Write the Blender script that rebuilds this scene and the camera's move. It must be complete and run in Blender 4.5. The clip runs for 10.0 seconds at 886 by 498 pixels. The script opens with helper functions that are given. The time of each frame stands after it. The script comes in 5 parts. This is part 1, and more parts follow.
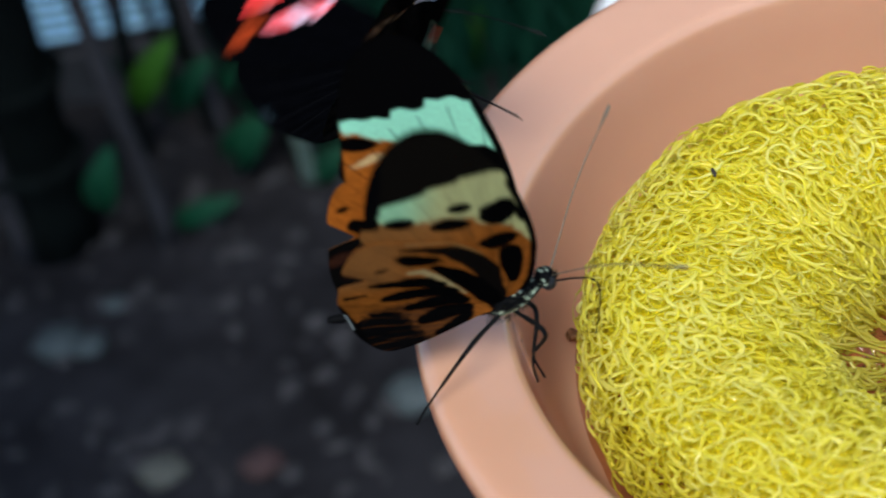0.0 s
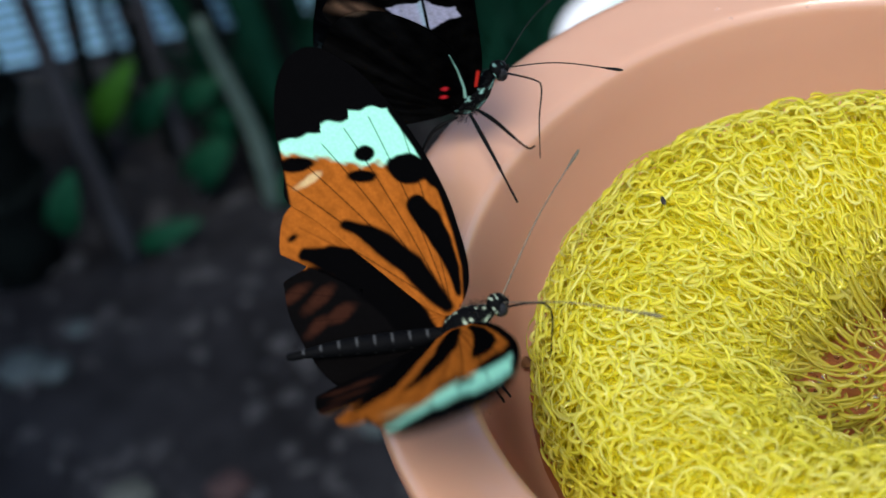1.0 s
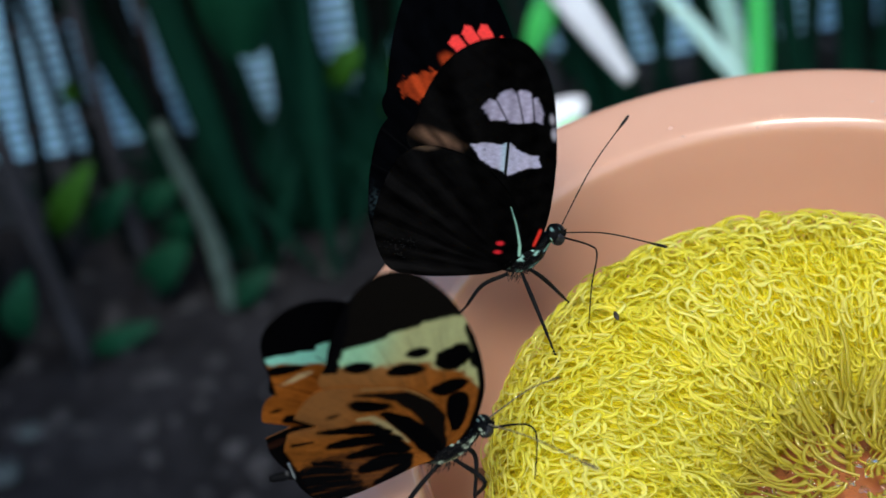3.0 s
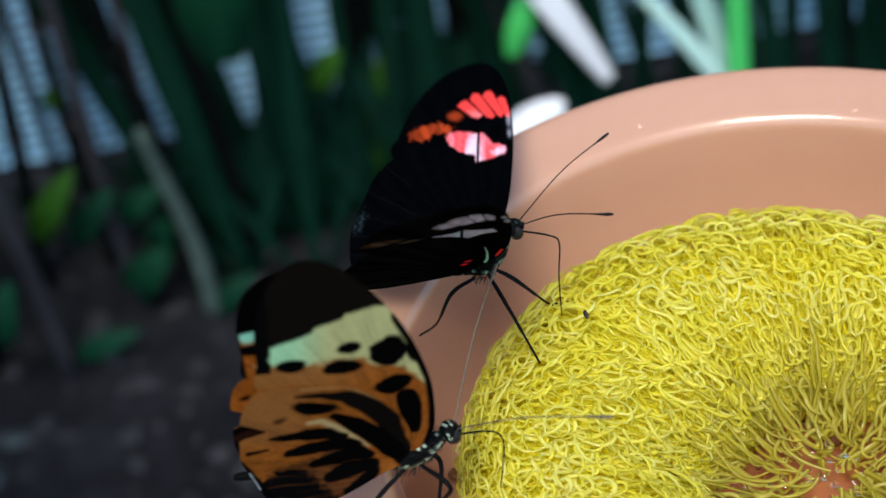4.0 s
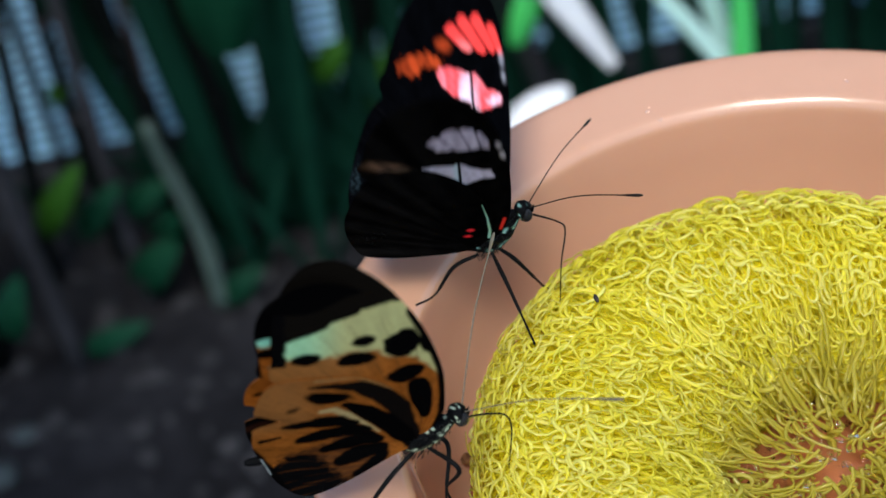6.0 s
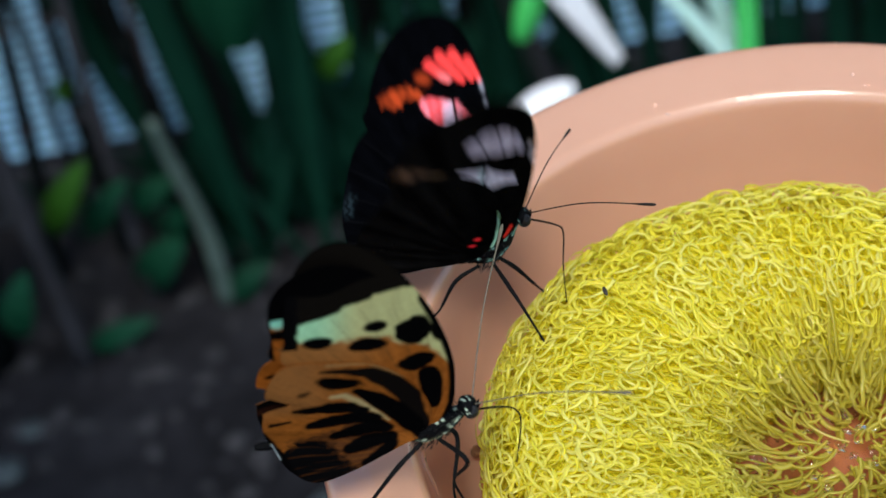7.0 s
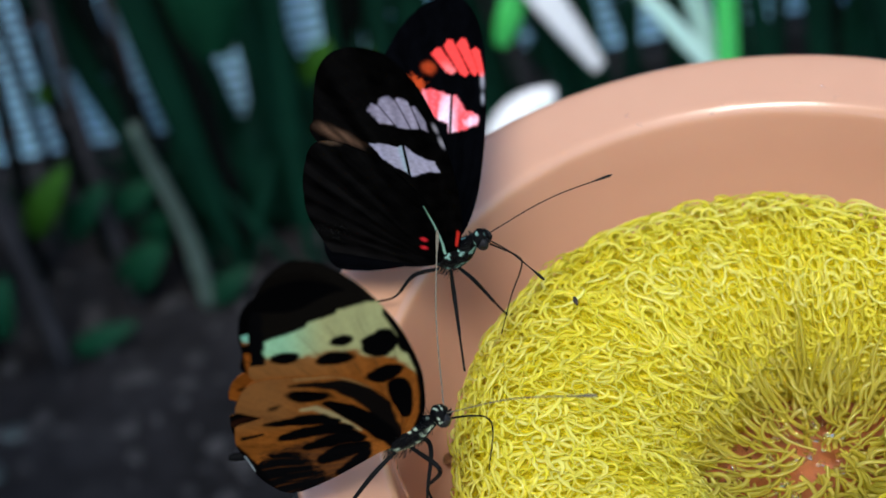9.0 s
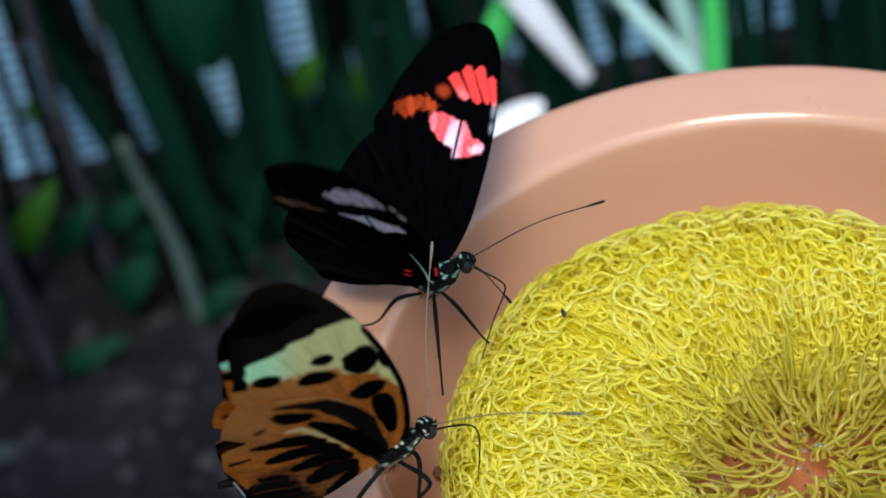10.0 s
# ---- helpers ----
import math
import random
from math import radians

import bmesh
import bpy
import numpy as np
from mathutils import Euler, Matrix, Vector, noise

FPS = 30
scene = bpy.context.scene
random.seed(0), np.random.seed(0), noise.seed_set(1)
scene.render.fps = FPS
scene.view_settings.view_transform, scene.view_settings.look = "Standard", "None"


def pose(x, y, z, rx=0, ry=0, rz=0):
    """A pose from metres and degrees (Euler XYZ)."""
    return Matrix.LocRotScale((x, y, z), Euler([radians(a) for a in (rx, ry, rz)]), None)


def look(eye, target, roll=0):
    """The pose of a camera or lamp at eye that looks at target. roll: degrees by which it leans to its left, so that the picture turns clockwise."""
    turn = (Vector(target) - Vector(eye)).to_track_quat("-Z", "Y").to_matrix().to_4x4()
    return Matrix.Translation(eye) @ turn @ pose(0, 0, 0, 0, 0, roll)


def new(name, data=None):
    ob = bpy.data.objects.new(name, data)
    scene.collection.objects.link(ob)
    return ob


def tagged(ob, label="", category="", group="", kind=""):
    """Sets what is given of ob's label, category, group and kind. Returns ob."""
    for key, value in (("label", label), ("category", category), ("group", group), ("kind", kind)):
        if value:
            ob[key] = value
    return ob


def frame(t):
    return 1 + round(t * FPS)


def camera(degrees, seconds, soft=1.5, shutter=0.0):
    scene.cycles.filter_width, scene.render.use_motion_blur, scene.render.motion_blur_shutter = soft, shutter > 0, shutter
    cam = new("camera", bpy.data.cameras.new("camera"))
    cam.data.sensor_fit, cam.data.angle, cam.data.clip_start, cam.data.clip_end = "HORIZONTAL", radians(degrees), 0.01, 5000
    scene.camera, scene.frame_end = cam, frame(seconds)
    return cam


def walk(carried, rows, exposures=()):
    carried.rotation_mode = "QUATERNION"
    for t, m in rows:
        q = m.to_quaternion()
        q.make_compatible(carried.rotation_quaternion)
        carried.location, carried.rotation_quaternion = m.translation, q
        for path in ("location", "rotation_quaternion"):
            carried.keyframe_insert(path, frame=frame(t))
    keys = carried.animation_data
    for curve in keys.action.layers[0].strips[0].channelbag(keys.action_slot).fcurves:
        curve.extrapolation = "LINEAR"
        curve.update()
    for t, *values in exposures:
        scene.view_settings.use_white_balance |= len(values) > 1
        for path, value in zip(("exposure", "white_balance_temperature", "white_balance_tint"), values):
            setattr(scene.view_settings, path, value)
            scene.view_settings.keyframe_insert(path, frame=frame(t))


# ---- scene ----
cam = camera(30.0, 10.0, soft=1.5, shutter=0.4)
cam.data.dof.use_dof = True
cam.data.dof.focus_distance = 0.228
cam.data.dof.aperture_fstop = 20.0
PATH = [
    (0, look((-0.06220, -0.14535, 0.16606), (-0.06319, 0.03051, -0.01163), -14.40)),
    (0.5, look((-0.05871, -0.14490, 0.16511), (-0.05465, 0.03046, -0.01302), -13.90)),
    (1, look((-0.05961, -0.14485, 0.16773), (-0.05528, 0.03175, -0.00917), -13.97)),
    (1.5, look((-0.06131, -0.14476, 0.16842), (-0.05589, 0.03560, -0.00462), -13.07)),
    (2, look((-0.06146, -0.14483, 0.17014), (-0.05210, 0.03853, 0.00046), -12.19)),
    (2.5, look((-0.06097, -0.14564, 0.17105), (-0.04801, 0.03975, 0.00383), -11.36)),
    (4, look((-0.05723, -0.14781, 0.17067), (-0.04051, 0.03781, 0.00404), -11.40)),
    (4.5, look((-0.05768, -0.14792, 0.17122), (-0.04073, 0.03764, 0.00454), -11.67)),
    (5, look((-0.05879, -0.14842, 0.17139), (-0.04239, 0.03743, 0.00499), -11.48)),
    (5.5, look((-0.05796, -0.14861, 0.17125), (-0.04185, 0.03651, 0.00400), -11.97)),
    (7, look((-0.05913, -0.15025, 0.17221), (-0.04432, 0.03437, 0.00430), -12.71)),
    (7.5, look((-0.05981, -0.14976, 0.17279), (-0.04496, 0.03404, 0.00398), -12.37)),
    (8, look((-0.06009, -0.15077, 0.17370), (-0.04465, 0.03359, 0.00556), -12.01)),
    (8.5, look((-0.05761, -0.15144, 0.17309), (-0.04104, 0.03270, 0.00481), -12.20)),
    (9, look((-0.05731, -0.15172, 0.17416), (-0.04010, 0.03267, 0.00622), -12.11)),
    (9.5, look((-0.05689, -0.15134, 0.17432), (-0.03902, 0.03363, 0.00709), -12.21)),
    (10, look((-0.05693, -0.15206, 0.17434), (-0.03782, 0.03324, 0.00762), -12.18)),
]
walk(cam, PATH, exposures=[(0.0, 1.0, 6270, 5), (10.0, 1.0, 6270, 5)])

# ---- light ----
world = bpy.data.worlds.new("sky")
scene.world = world
world.use_nodes = True
_n = world.node_tree.nodes
_sky = _n.new("ShaderNodeTexSky")
_sky.sky_type = "NISHITA"
_sky.sun_disc = False
_sky.sun_elevation = radians(62)
_sky.sun_rotation = radians(197)
world.node_tree.links.new(_sky.outputs[0], _n["Background"].inputs[0])
_n["Background"].inputs[1].default_value = 0.15

sun = new("sun", bpy.data.lights.new("sun", "SUN"))
sun.data.energy = 1.9
sun.data.angle = radians(22)
sun.data.color = (1.0, 0.96, 0.9)
sun.matrix_world = look((-0.25, -0.80, 1.6), (0, 0, 0))


# ---- materials ----
def nodes_of(name):
    m = bpy.data.materials.new(name)
    m.use_nodes = True
    return m, m.node_tree.nodes, m.node_tree.links, m.node_tree.nodes["Principled BSDF"]


def ramp(n, stops):
    r = n.new("ShaderNodeValToRGB")
    els = r.color_ramp.elements
    while len(els) < len(stops):
        els.new(0.5)
    for el, (p, c) in zip(els, stops):
        el.position, el.color = p, (*c, 1)
    return r


def matte(name, dark, light, scale, rough=0.7, bump=0.3, spec=0.4, fine=8.0, through_light=0.0, coat=0.0):
    """A surface whose colour drifts at two scales between dark and light, with a fine relief."""
    m, n, l, b = nodes_of(name)
    co = n.new("ShaderNodeTexCoord")
    info = n.new("ShaderNodeObjectInfo")
    big = n.new("ShaderNodeTexNoise")
    big.inputs["Scale"].default_value = scale
    big.inputs["Detail"].default_value = 6
    small = n.new("ShaderNodeTexNoise")
    small.inputs["Scale"].default_value = scale * fine
    small.inputs["Detail"].default_value = 4
    mix = n.new("ShaderNodeMath")
    mix.operation = "MULTIPLY_ADD"
    mix.inputs[1].default_value = 0.4
    l.new(co.outputs["Object"], big.inputs["Vector"])
    l.new(co.outputs["Object"], small.inputs["Vector"])
    l.new(small.outputs["Fac"], mix.inputs[0])
    half = n.new("ShaderNodeMath")
    half.operation = "MULTIPLY"
    half.inputs[1].default_value = 0.6
    l.new(big.outputs["Fac"], half.inputs[0])
    l.new(half.outputs[0], mix.inputs[2])
    shift = n.new("ShaderNodeMath")
    shift.operation = "MULTIPLY_ADD"
    shift.inputs[1].default_value = 0.16
    l.new(info.outputs["Random"], shift.inputs[0])
    l.new(mix.outputs[0], shift.inputs[2])
    r = ramp(n, [(0.36, dark), (0.74, light)])
    l.new(shift.outputs[0], r.inputs[0])
    l.new(r.outputs[0], b.inputs["Base Color"])
    b.inputs["Roughness"].default_value = rough
    b.inputs["Specular IOR Level"].default_value = spec
    b.inputs["Coat Weight"].default_value = coat
    bp = n.new("ShaderNodeBump")
    bp.inputs["Strength"].default_value = bump
    bp.inputs["Distance"].default_value = 0.002
    l.new(mix.outputs[0], bp.inputs["Height"])
    l.new(bp.outputs[0], b.inputs["Normal"])
    if through_light:
        add_translucent(m, r.outputs[0], through_light)
    return m


def add_translucent(m, colour, share):
    n, l = m.node_tree.nodes, m.node_tree.links
    tr = n.new("ShaderNodeBsdfTranslucent")
    mx = n.new("ShaderNodeMixShader")
    mx.inputs[0].default_value = share
    l.new(colour, tr.inputs[0])
    l.new(n["Principled BSDF"].outputs[0], mx.inputs[1])
    l.new(tr.outputs[0], mx.inputs[2])
    l.new(mx.outputs[0], n["Material Output"].inputs[0])


def painted(name, rough, spec, grain, depth, share=0.0, sheen=0.0):
    """Takes the natural pattern that the mesh carries as colour attribute, with fine scales as relief."""
    m, n, l, b = nodes_of(name)
    at = n.new("ShaderNodeAttribute")
    at.attribute_name = "pattern"
    co = n.new("ShaderNodeTexCoord")
    no = n.new("ShaderNodeTexNoise")
    no.inputs["Scale"].default_value = grain
    no.inputs["Detail"].default_value = 3
    l.new(co.outputs["Object"], no.inputs["Vector"])
    hs = n.new("ShaderNodeHueSaturation")
    mr = n.new("ShaderNodeMapRange")
    mr.inputs["To Min"].default_value = 0.75
    mr.inputs["To Max"].default_value = 1.25
    l.new(no.outputs["Fac"], mr.inputs[0])
    l.new(mr.outputs[0], hs.inputs["Value"])
    l.new(at.outputs["Color"], hs.inputs["Color"])
    l.new(hs.outputs[0], b.inputs["Base Color"])
    b.inputs["Roughness"].default_value = rough
    b.inputs["Specular IOR Level"].default_value = spec
    b.inputs["Sheen Weight"].default_value = sheen
    bp = n.new("ShaderNodeBump")
    bp.inputs["Strength"].default_value = 0.5
    bp.inputs["Distance"].default_value = depth
    l.new(no.outputs["Fac"], bp.inputs["Height"])
    l.new(bp.outputs[0], b.inputs["Normal"])
    if share:
        add_translucent(m, hs.outputs[0], share)
    return m


WING = painted("wing_scales", 0.9, 0.0, 2200, 0.00004, 0.08)
BODY = painted("body_chitin", 0.7, 0.04, 1500, 0.00008)
LEG = matte("leg_chitin", (0.0012, 0.0012, 0.0014), (0.004, 0.004, 0.0044), 400, 0.55, 0.2, 0.06)
ANTENNA = matte("antenna_chitin", (0.003, 0.003, 0.003), (0.011, 0.010, 0.009), 900, 0.5, 0.2, 0.12)
PALE_ANTENNA = matte("pale_antenna", (0.04, 0.03, 0.02), (0.17, 0.145, 0.10), 1300, 0.5, 0.2, 0.4)
PLASTIC = matte("peach_plastic", (0.590, 0.322, 0.196), (0.62, 0.346, 0.215), 28, 0.30, 0.012, 0.6, 5.0, 0.0, 0.8)
_rose = PLASTIC.node_tree.nodes.new("ShaderNodeRGB")
_rose.outputs[0].default_value = (0.90, 0.24, 0.11, 1)
add_translucent(PLASTIC, _rose.outputs[0], 0.25)
# soil colour kept very low: the bed's shade is put into it
SOIL = matte("shaded_soil", (0.003, 0.0028, 0.003), (0.022, 0.0205, 0.022), 9, 0.9, 0.8, 0.05, 7.0)
STONE = matte("grey_stone", (0.02, 0.027, 0.027), (0.06, 0.072, 0.07), 30, 0.8, 0.5)
CREAM = matte("cream_stone", (0.035, 0.034, 0.026), (0.08, 0.077, 0.060), 30, 0.8, 0.5)
CLAY = matte("red_clay", (0.026, 0.012, 0.011), (0.05, 0.022, 0.019), 30, 0.8, 0.5)
STEM_GREY = matte("dry_stem", (0.015, 0.014, 0.016), (0.044, 0.041, 0.045), 40, 0.8, 0.5, 0.1)
STEM_PALE = matte("pale_stem", (0.036, 0.056, 0.046), (0.080, 0.108, 0.090), 40, 0.7, 0.4, 0.15)
# dark stems, blades and leaves: low base colours that include the bed's shade
STEM_SHADED = matte("shaded_stem", (0.0008, 0.0012, 0.0011), (0.004, 0.0055, 0.005), 40, 0.85, 0.4, 0.04)
BLADE = matte("shaded_green_blade", (0.0010, 0.011, 0.0065), (0.0034, 0.030, 0.016), 25, 0.6, 0.2, 0.12, 8, 0.2)
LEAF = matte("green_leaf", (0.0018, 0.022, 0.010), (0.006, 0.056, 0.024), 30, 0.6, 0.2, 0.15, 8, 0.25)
LIME = matte("lime_leaf", (0.014, 0.055, 0.003), (0.030, 0.10, 0.007), 30, 0.6, 0.2, 0.15, 8, 0.3)
# leaves in strong sun: their glare is put into these bright base colours
SUNLIT_LEAF = matte("sunlit_leaf", (0.08, 0.56, 0.11), (0.15, 0.78, 0.22), 30, 0.4, 0.1, 0.5, 8, 0.4)
SUNLIT_BLADE = matte("sunlit_blade", (0.42, 0.66, 0.58), (0.58, 0.78, 0.70), 30, 0.5, 0.15, 0.3, 8, 0.3)
SUNLIT_SHEATH = matte("sunlit_sheath", (0.62, 0.60, 0.62), (0.75, 0.74, 0.75), 25, 0.5, 0.2)
SLAT = matte("pale_slat", (0.33, 0.68, 0.94), (0.42, 0.74, 0.96), 12, 0.5, 0.1, 0.4, 8, 0.15)
WOOD = matte("grey_wood", (0.05, 0.04, 0.03), (0.14, 0.11, 0.08), 30, 0.8, 0.6)
DARKWOOD = matte("dark_timber", (0.01, 0.01, 0.012), (0.03, 0.03, 0.034), 30, 0.8, 0.5)
INSECT = matte("brown_insect", (0.10, 0.035, 0.012), (0.22, 0.09, 0.03), 900, 0.7, 0.3)
SPECK = matte("dark_speck", (0.008, 0.006, 0.005), (0.03, 0.02, 0.015), 900, 0.6, 0.3)


def nylon(name, stops, thin):
    m, n, l, b = nodes_of(name)
    geo = n.new("ShaderNodeNewGeometry")
    r = ramp(n, stops)
    l.new(geo.outputs["Random Per Island"], r.inputs[0])
    l.new(r.outputs[0], b.inputs["Base Color"])
    b.inputs["Roughness"].default_value = 0.14
    b.inputs["Specular IOR Level"].default_value = 0.6
    b.inputs["Coat Weight"].default_value = 0.9
    b.inputs["Coat Roughness"].default_value = 0.08
    b.inputs["Coat IOR"].default_value = 1.5
    add_translucent(m, r.outputs[0], 0.58)
    clearer = n.new("ShaderNodeBsdfTransparent")
    both = n.new("ShaderNodeMixShader")
    both.inputs[0].default_value = thin
    clearer.inputs[0].default_value = (0.98, 0.965, 0.60, 1)
    l.new(n["Mix Shader"].outputs[0], both.inputs[1])
    l.new(clearer.outputs[0], both.inputs[2])
    l.new(both.outputs[0], n["Material Output"].inputs[0])
    return m


def clear(name, tint, rough):
    m, n, l, b = nodes_of(name)
    b.inputs["Base Color"].default_value = (*tint, 1)
    b.inputs["Transmission Weight"].default_value = 1.0
    b.inputs["Roughness"].default_value = rough
    b.inputs["IOR"].default_value = 1.34
    return m


NYLON = nylon("yellow_nylon", [(0.0, (0.925, 0.845, 0.08)), (0.6, (0.94, 0.875, 0.16)), (1.0, (0.965, 0.92, 0.34))], 0.36)
# deeper strands: bounced light is put into a more golden yellow
NYLON_DEEP = nylon("bounce_lit_nylon", [(0.0, (0.92, 0.82, 0.035)), (1.0, (0.94, 0.86, 0.07))], 0.33)
# a darker yellow for the strands at the centre
NYLON_CENTRE = nylon("centre_nylon", [(0.0, (0.66, 0.58, 0.08)), (1.0, (0.78, 0.70, 0.16))], 0.35)
CORE = matte("bounce_lit_core", (0.93, 0.76, 0.012), (0.95, 0.84, 0.03), 600, 0.5, 0.9)
# the strong brown tint also carries the shade down in the hole
WATER = clear("sugar_water", (0.42, 0.19, 0.09), 0.02)
DROPLET = clear("clear_droplet", (1.0, 0.99, 0.98), 0.02)


# ---- builders ----
def part(name, bm, material, parent=None, label="", smooth=True):
    me = bpy.data.meshes.new(name)
    bm.to_mesh(me)
    bm.free()
    return hang(name, me, material, parent, label, smooth)


def hang(name, me, material, parent=None, label="", smooth=True):
    me.materials.append(material)
    if smooth:
        me.polygons.foreach_set("use_smooth", [True] * len(me.polygons))
    ob = new(name, me)
    if parent:
        ob.parent = parent
    if label:
        tagged(ob, label)
    return ob


def mesh_of(name, verts, faces):
    me = bpy.data.meshes.new(name)
    me.from_pydata([tuple(v) for v in verts], [], [tuple(f) for f in faces])
    me.update()
    return me


def spline(pts, n, closed=False):
    """Points evenly spread on a Catmull-Rom curve through pts."""
    p = np.array(pts, float)
    k = len(p)
    if closed:
        ext = np.vstack([p[-1], p, p[0], p[1]])
        segs = k
    else:
        ext = np.vstack([2 * p[0] - p[1], p, 2 * p[-1] - p[-2]])
        segs = k - 1
    out = []
    m = 24
    for i in range(segs):
        a, b, c, d = ext[i:i + 4]
        s = np.linspace(0, 1, m, endpoint=False)[:, None]
        out.append(0.5 * (2 * b + (c - a) * s + (2 * a - 5 * b + 4 * c - d) * s ** 2 + (3 * b - a - 3 * c + d) * s ** 3))
    out.append(p[:1] if closed else p[-1:])
    q = np.vstack(out)
    run = np.concatenate([[0], np.cumsum(np.linalg.norm(np.diff(q, axis=0), axis=1))])
    want = np.linspace(0, run[-1], n + 1)[:-1] if closed else np.linspace(0, run[-1], n)
    return np.stack([np.interp(want, run, q[:, j]) for j in range(p.shape[1])], 1)


def tube_data(path, radii, sides=8):
    """Verts and faces of a tube along path, with capped ends."""
    path = np.array(path, float)
    tang = np.gradient(path, axis=0)
    tang /= np.linalg.norm(tang, axis=1)[:, None] + 1e-12
    ref = np.array([0.13, 0.31, 0.94])
    verts, faces = [], []
    for i, (p, t) in enumerate(zip(path, tang)):
        a = np.cross(t, ref)
        a /= np.linalg.norm(a) + 1e-12
        b = np.cross(t, a)
        for k in range(sides):
            w = 2 * math.pi * k / sides
            verts.append(p + radii[i] * (math.cos(w) * a + math.sin(w) * b))
        if i:
            o = (i - 1) * sides
            for k in range(sides):
                faces.append((o + k, o + (k + 1) % sides, o + sides + (k + 1) % sides, o + sides + k))
    faces.append(tuple(range(sides))[::-1])
    o = (len(path) - 1) * sides
    faces.append(tuple(range(o, o + sides)))
    return verts, faces


def tube(name, path, radii, material, parent=None, label="", sides=8):
    return hang(name, mesh_of(name, *tube_data(path, radii, sides)), material, parent, label)


def smoothstep(a, b, x):
    s = np.clip((x - a) / (b - a), 0, 1)
    return s * s * (3 - 2 * s)


def ripple(u, v, seed=0.0):
    """A cheap smooth noise between -1 and 1 over the plane, in millimetres."""
    return (np.sin(u * 1.9 + 1.3 * np.sin(v * 1.4 + seed) + seed) * 0.5 + np.sin(v * 2.7 + 1.7 * np.sin(u * 1.1 - seed)) * 0.3
            + np.sin(u * 5.3 + v * 4.1 + seed * 3) * 0.2)


# ---- the bowl and what lies in it ----
def blade_data(length, width, arch, fold=0.25, n=14):
    """A long leaf along x that arches down, folded along its midrib, with thickness."""
    verts, faces = [], []
    for i in range(n):
        f = i / (n - 1)
        w = width * (math.sin(math.pi * min(1, 0.08 + f * 0.92)) ** 0.7) + 0.0004
        x, z = length * f, arch * length * (f - 1.3 * f * f)
        for s, dz in ((-1, 0), (0, -fold * w), (1, 0)):
            verts.append((x, s * w, z + dz + 0.0004))
        for s, dz in ((-1, 0), (0, -fold * w), (1, 0)):
            verts.append((x, s * w * 0.98, z + dz - 0.0004))
        if i:
            a, b = (i - 1) * 6, i * 6
            faces += [(a, a + 1, b + 1, b), (a + 1, a + 2, b + 2, b + 1), (a + 4, a + 3, b + 3, b + 4), (a + 5, a + 4, b + 4, b + 5), (a + 3, a, b, b + 3), (a + 2, a + 5, b + 5, b + 2)]
    return verts, faces


def lathe(name, profile, turns, material, parent=None, label="", wobble=0.0):
    verts, faces = [], []
    k = len(profile)
    for i in range(turns):
        w = 2 * math.pi * i / turns
        g = 1 + wobble * math.sin(3 * w + 0.4) + wobble * 0.5 * math.sin(5 * w)
        for r, z in profile:
            verts.append((r * g * math.cos(w), r * g * math.sin(w), z))
    for i in range(turns):
        j = (i + 1) % turns
        for a in range(k - 1):
            faces.append((i * k + a, j * k + a, j * k + a + 1, i * k + a + 1))
    return hang(name, mesh_of(name, verts, faces), material, parent, label)


def bowl():
    top = tagged(new("feeding_bowl"), "peach-coloured glossy plastic bowl with a wide flat rim", "bowl")
    inner = spline([(0.0004, -0.0260), (0.040, -0.0260), (0.0475, -0.0250), (0.0515, -0.0215), (0.0545, -0.0140),
                    (0.0562, -0.0062), (0.0567, -0.0033), (0.0571, -0.0022), (0.0578, -0.0016)], 90)
    rim = spline([(0.0578, -0.0016), (0.0586, -0.0013), (0.0610, -0.0009), (0.0650, -0.0002), (0.0680, 0.0001), (0.0692, -0.0003), (0.0699, -0.0011), (0.0702, -0.0026),
                  (0.0699, -0.0046), (0.0690, -0.0050), (0.0680, -0.0044)], 40)
    outer = spline([(0.0680, -0.0044), (0.0640, -0.0040), (0.0625, -0.0060), (0.0600, -0.0180), (0.0560, -0.0285), (0.0500, -0.0335), (0.0004, -0.0340)], 40)
    lathe("basin", inner, 160, PLASTIC, top)
    lathe("rim", rim, 160, PLASTIC, top)
    lathe("underside", outer, 96, PLASTIC, top)
    return top


def post():
    top = tagged(new("feeder_post"), "weathered wooden post with a round plate that carries the bowl", "post")
    lathe("plate", [(0.0004, -0.0345), (0.044, -0.0345), (0.045, -0.0355), (0.045, -0.045), (0.044, -0.046), (0.0004, -0.046)], 48, WOOD, top)
    tube("shaft", [(0.002 * math.sin(i), 0.0015 * math.cos(2 * i), -0.0462 - 0.0468 * i) for i in range(11)], [0.017 + 0.001 * math.sin(i * 2.2) for i in range(11)], WOOD, top, sides=16)
    return top


PAD, PAD_OUT = (-0.0056, -0.0043), 0.0428
HOLE, HOLE_R = (0.0024, -0.0072), 0.0172
PAD_Z, PAD_H = -0.0127, 0.0144


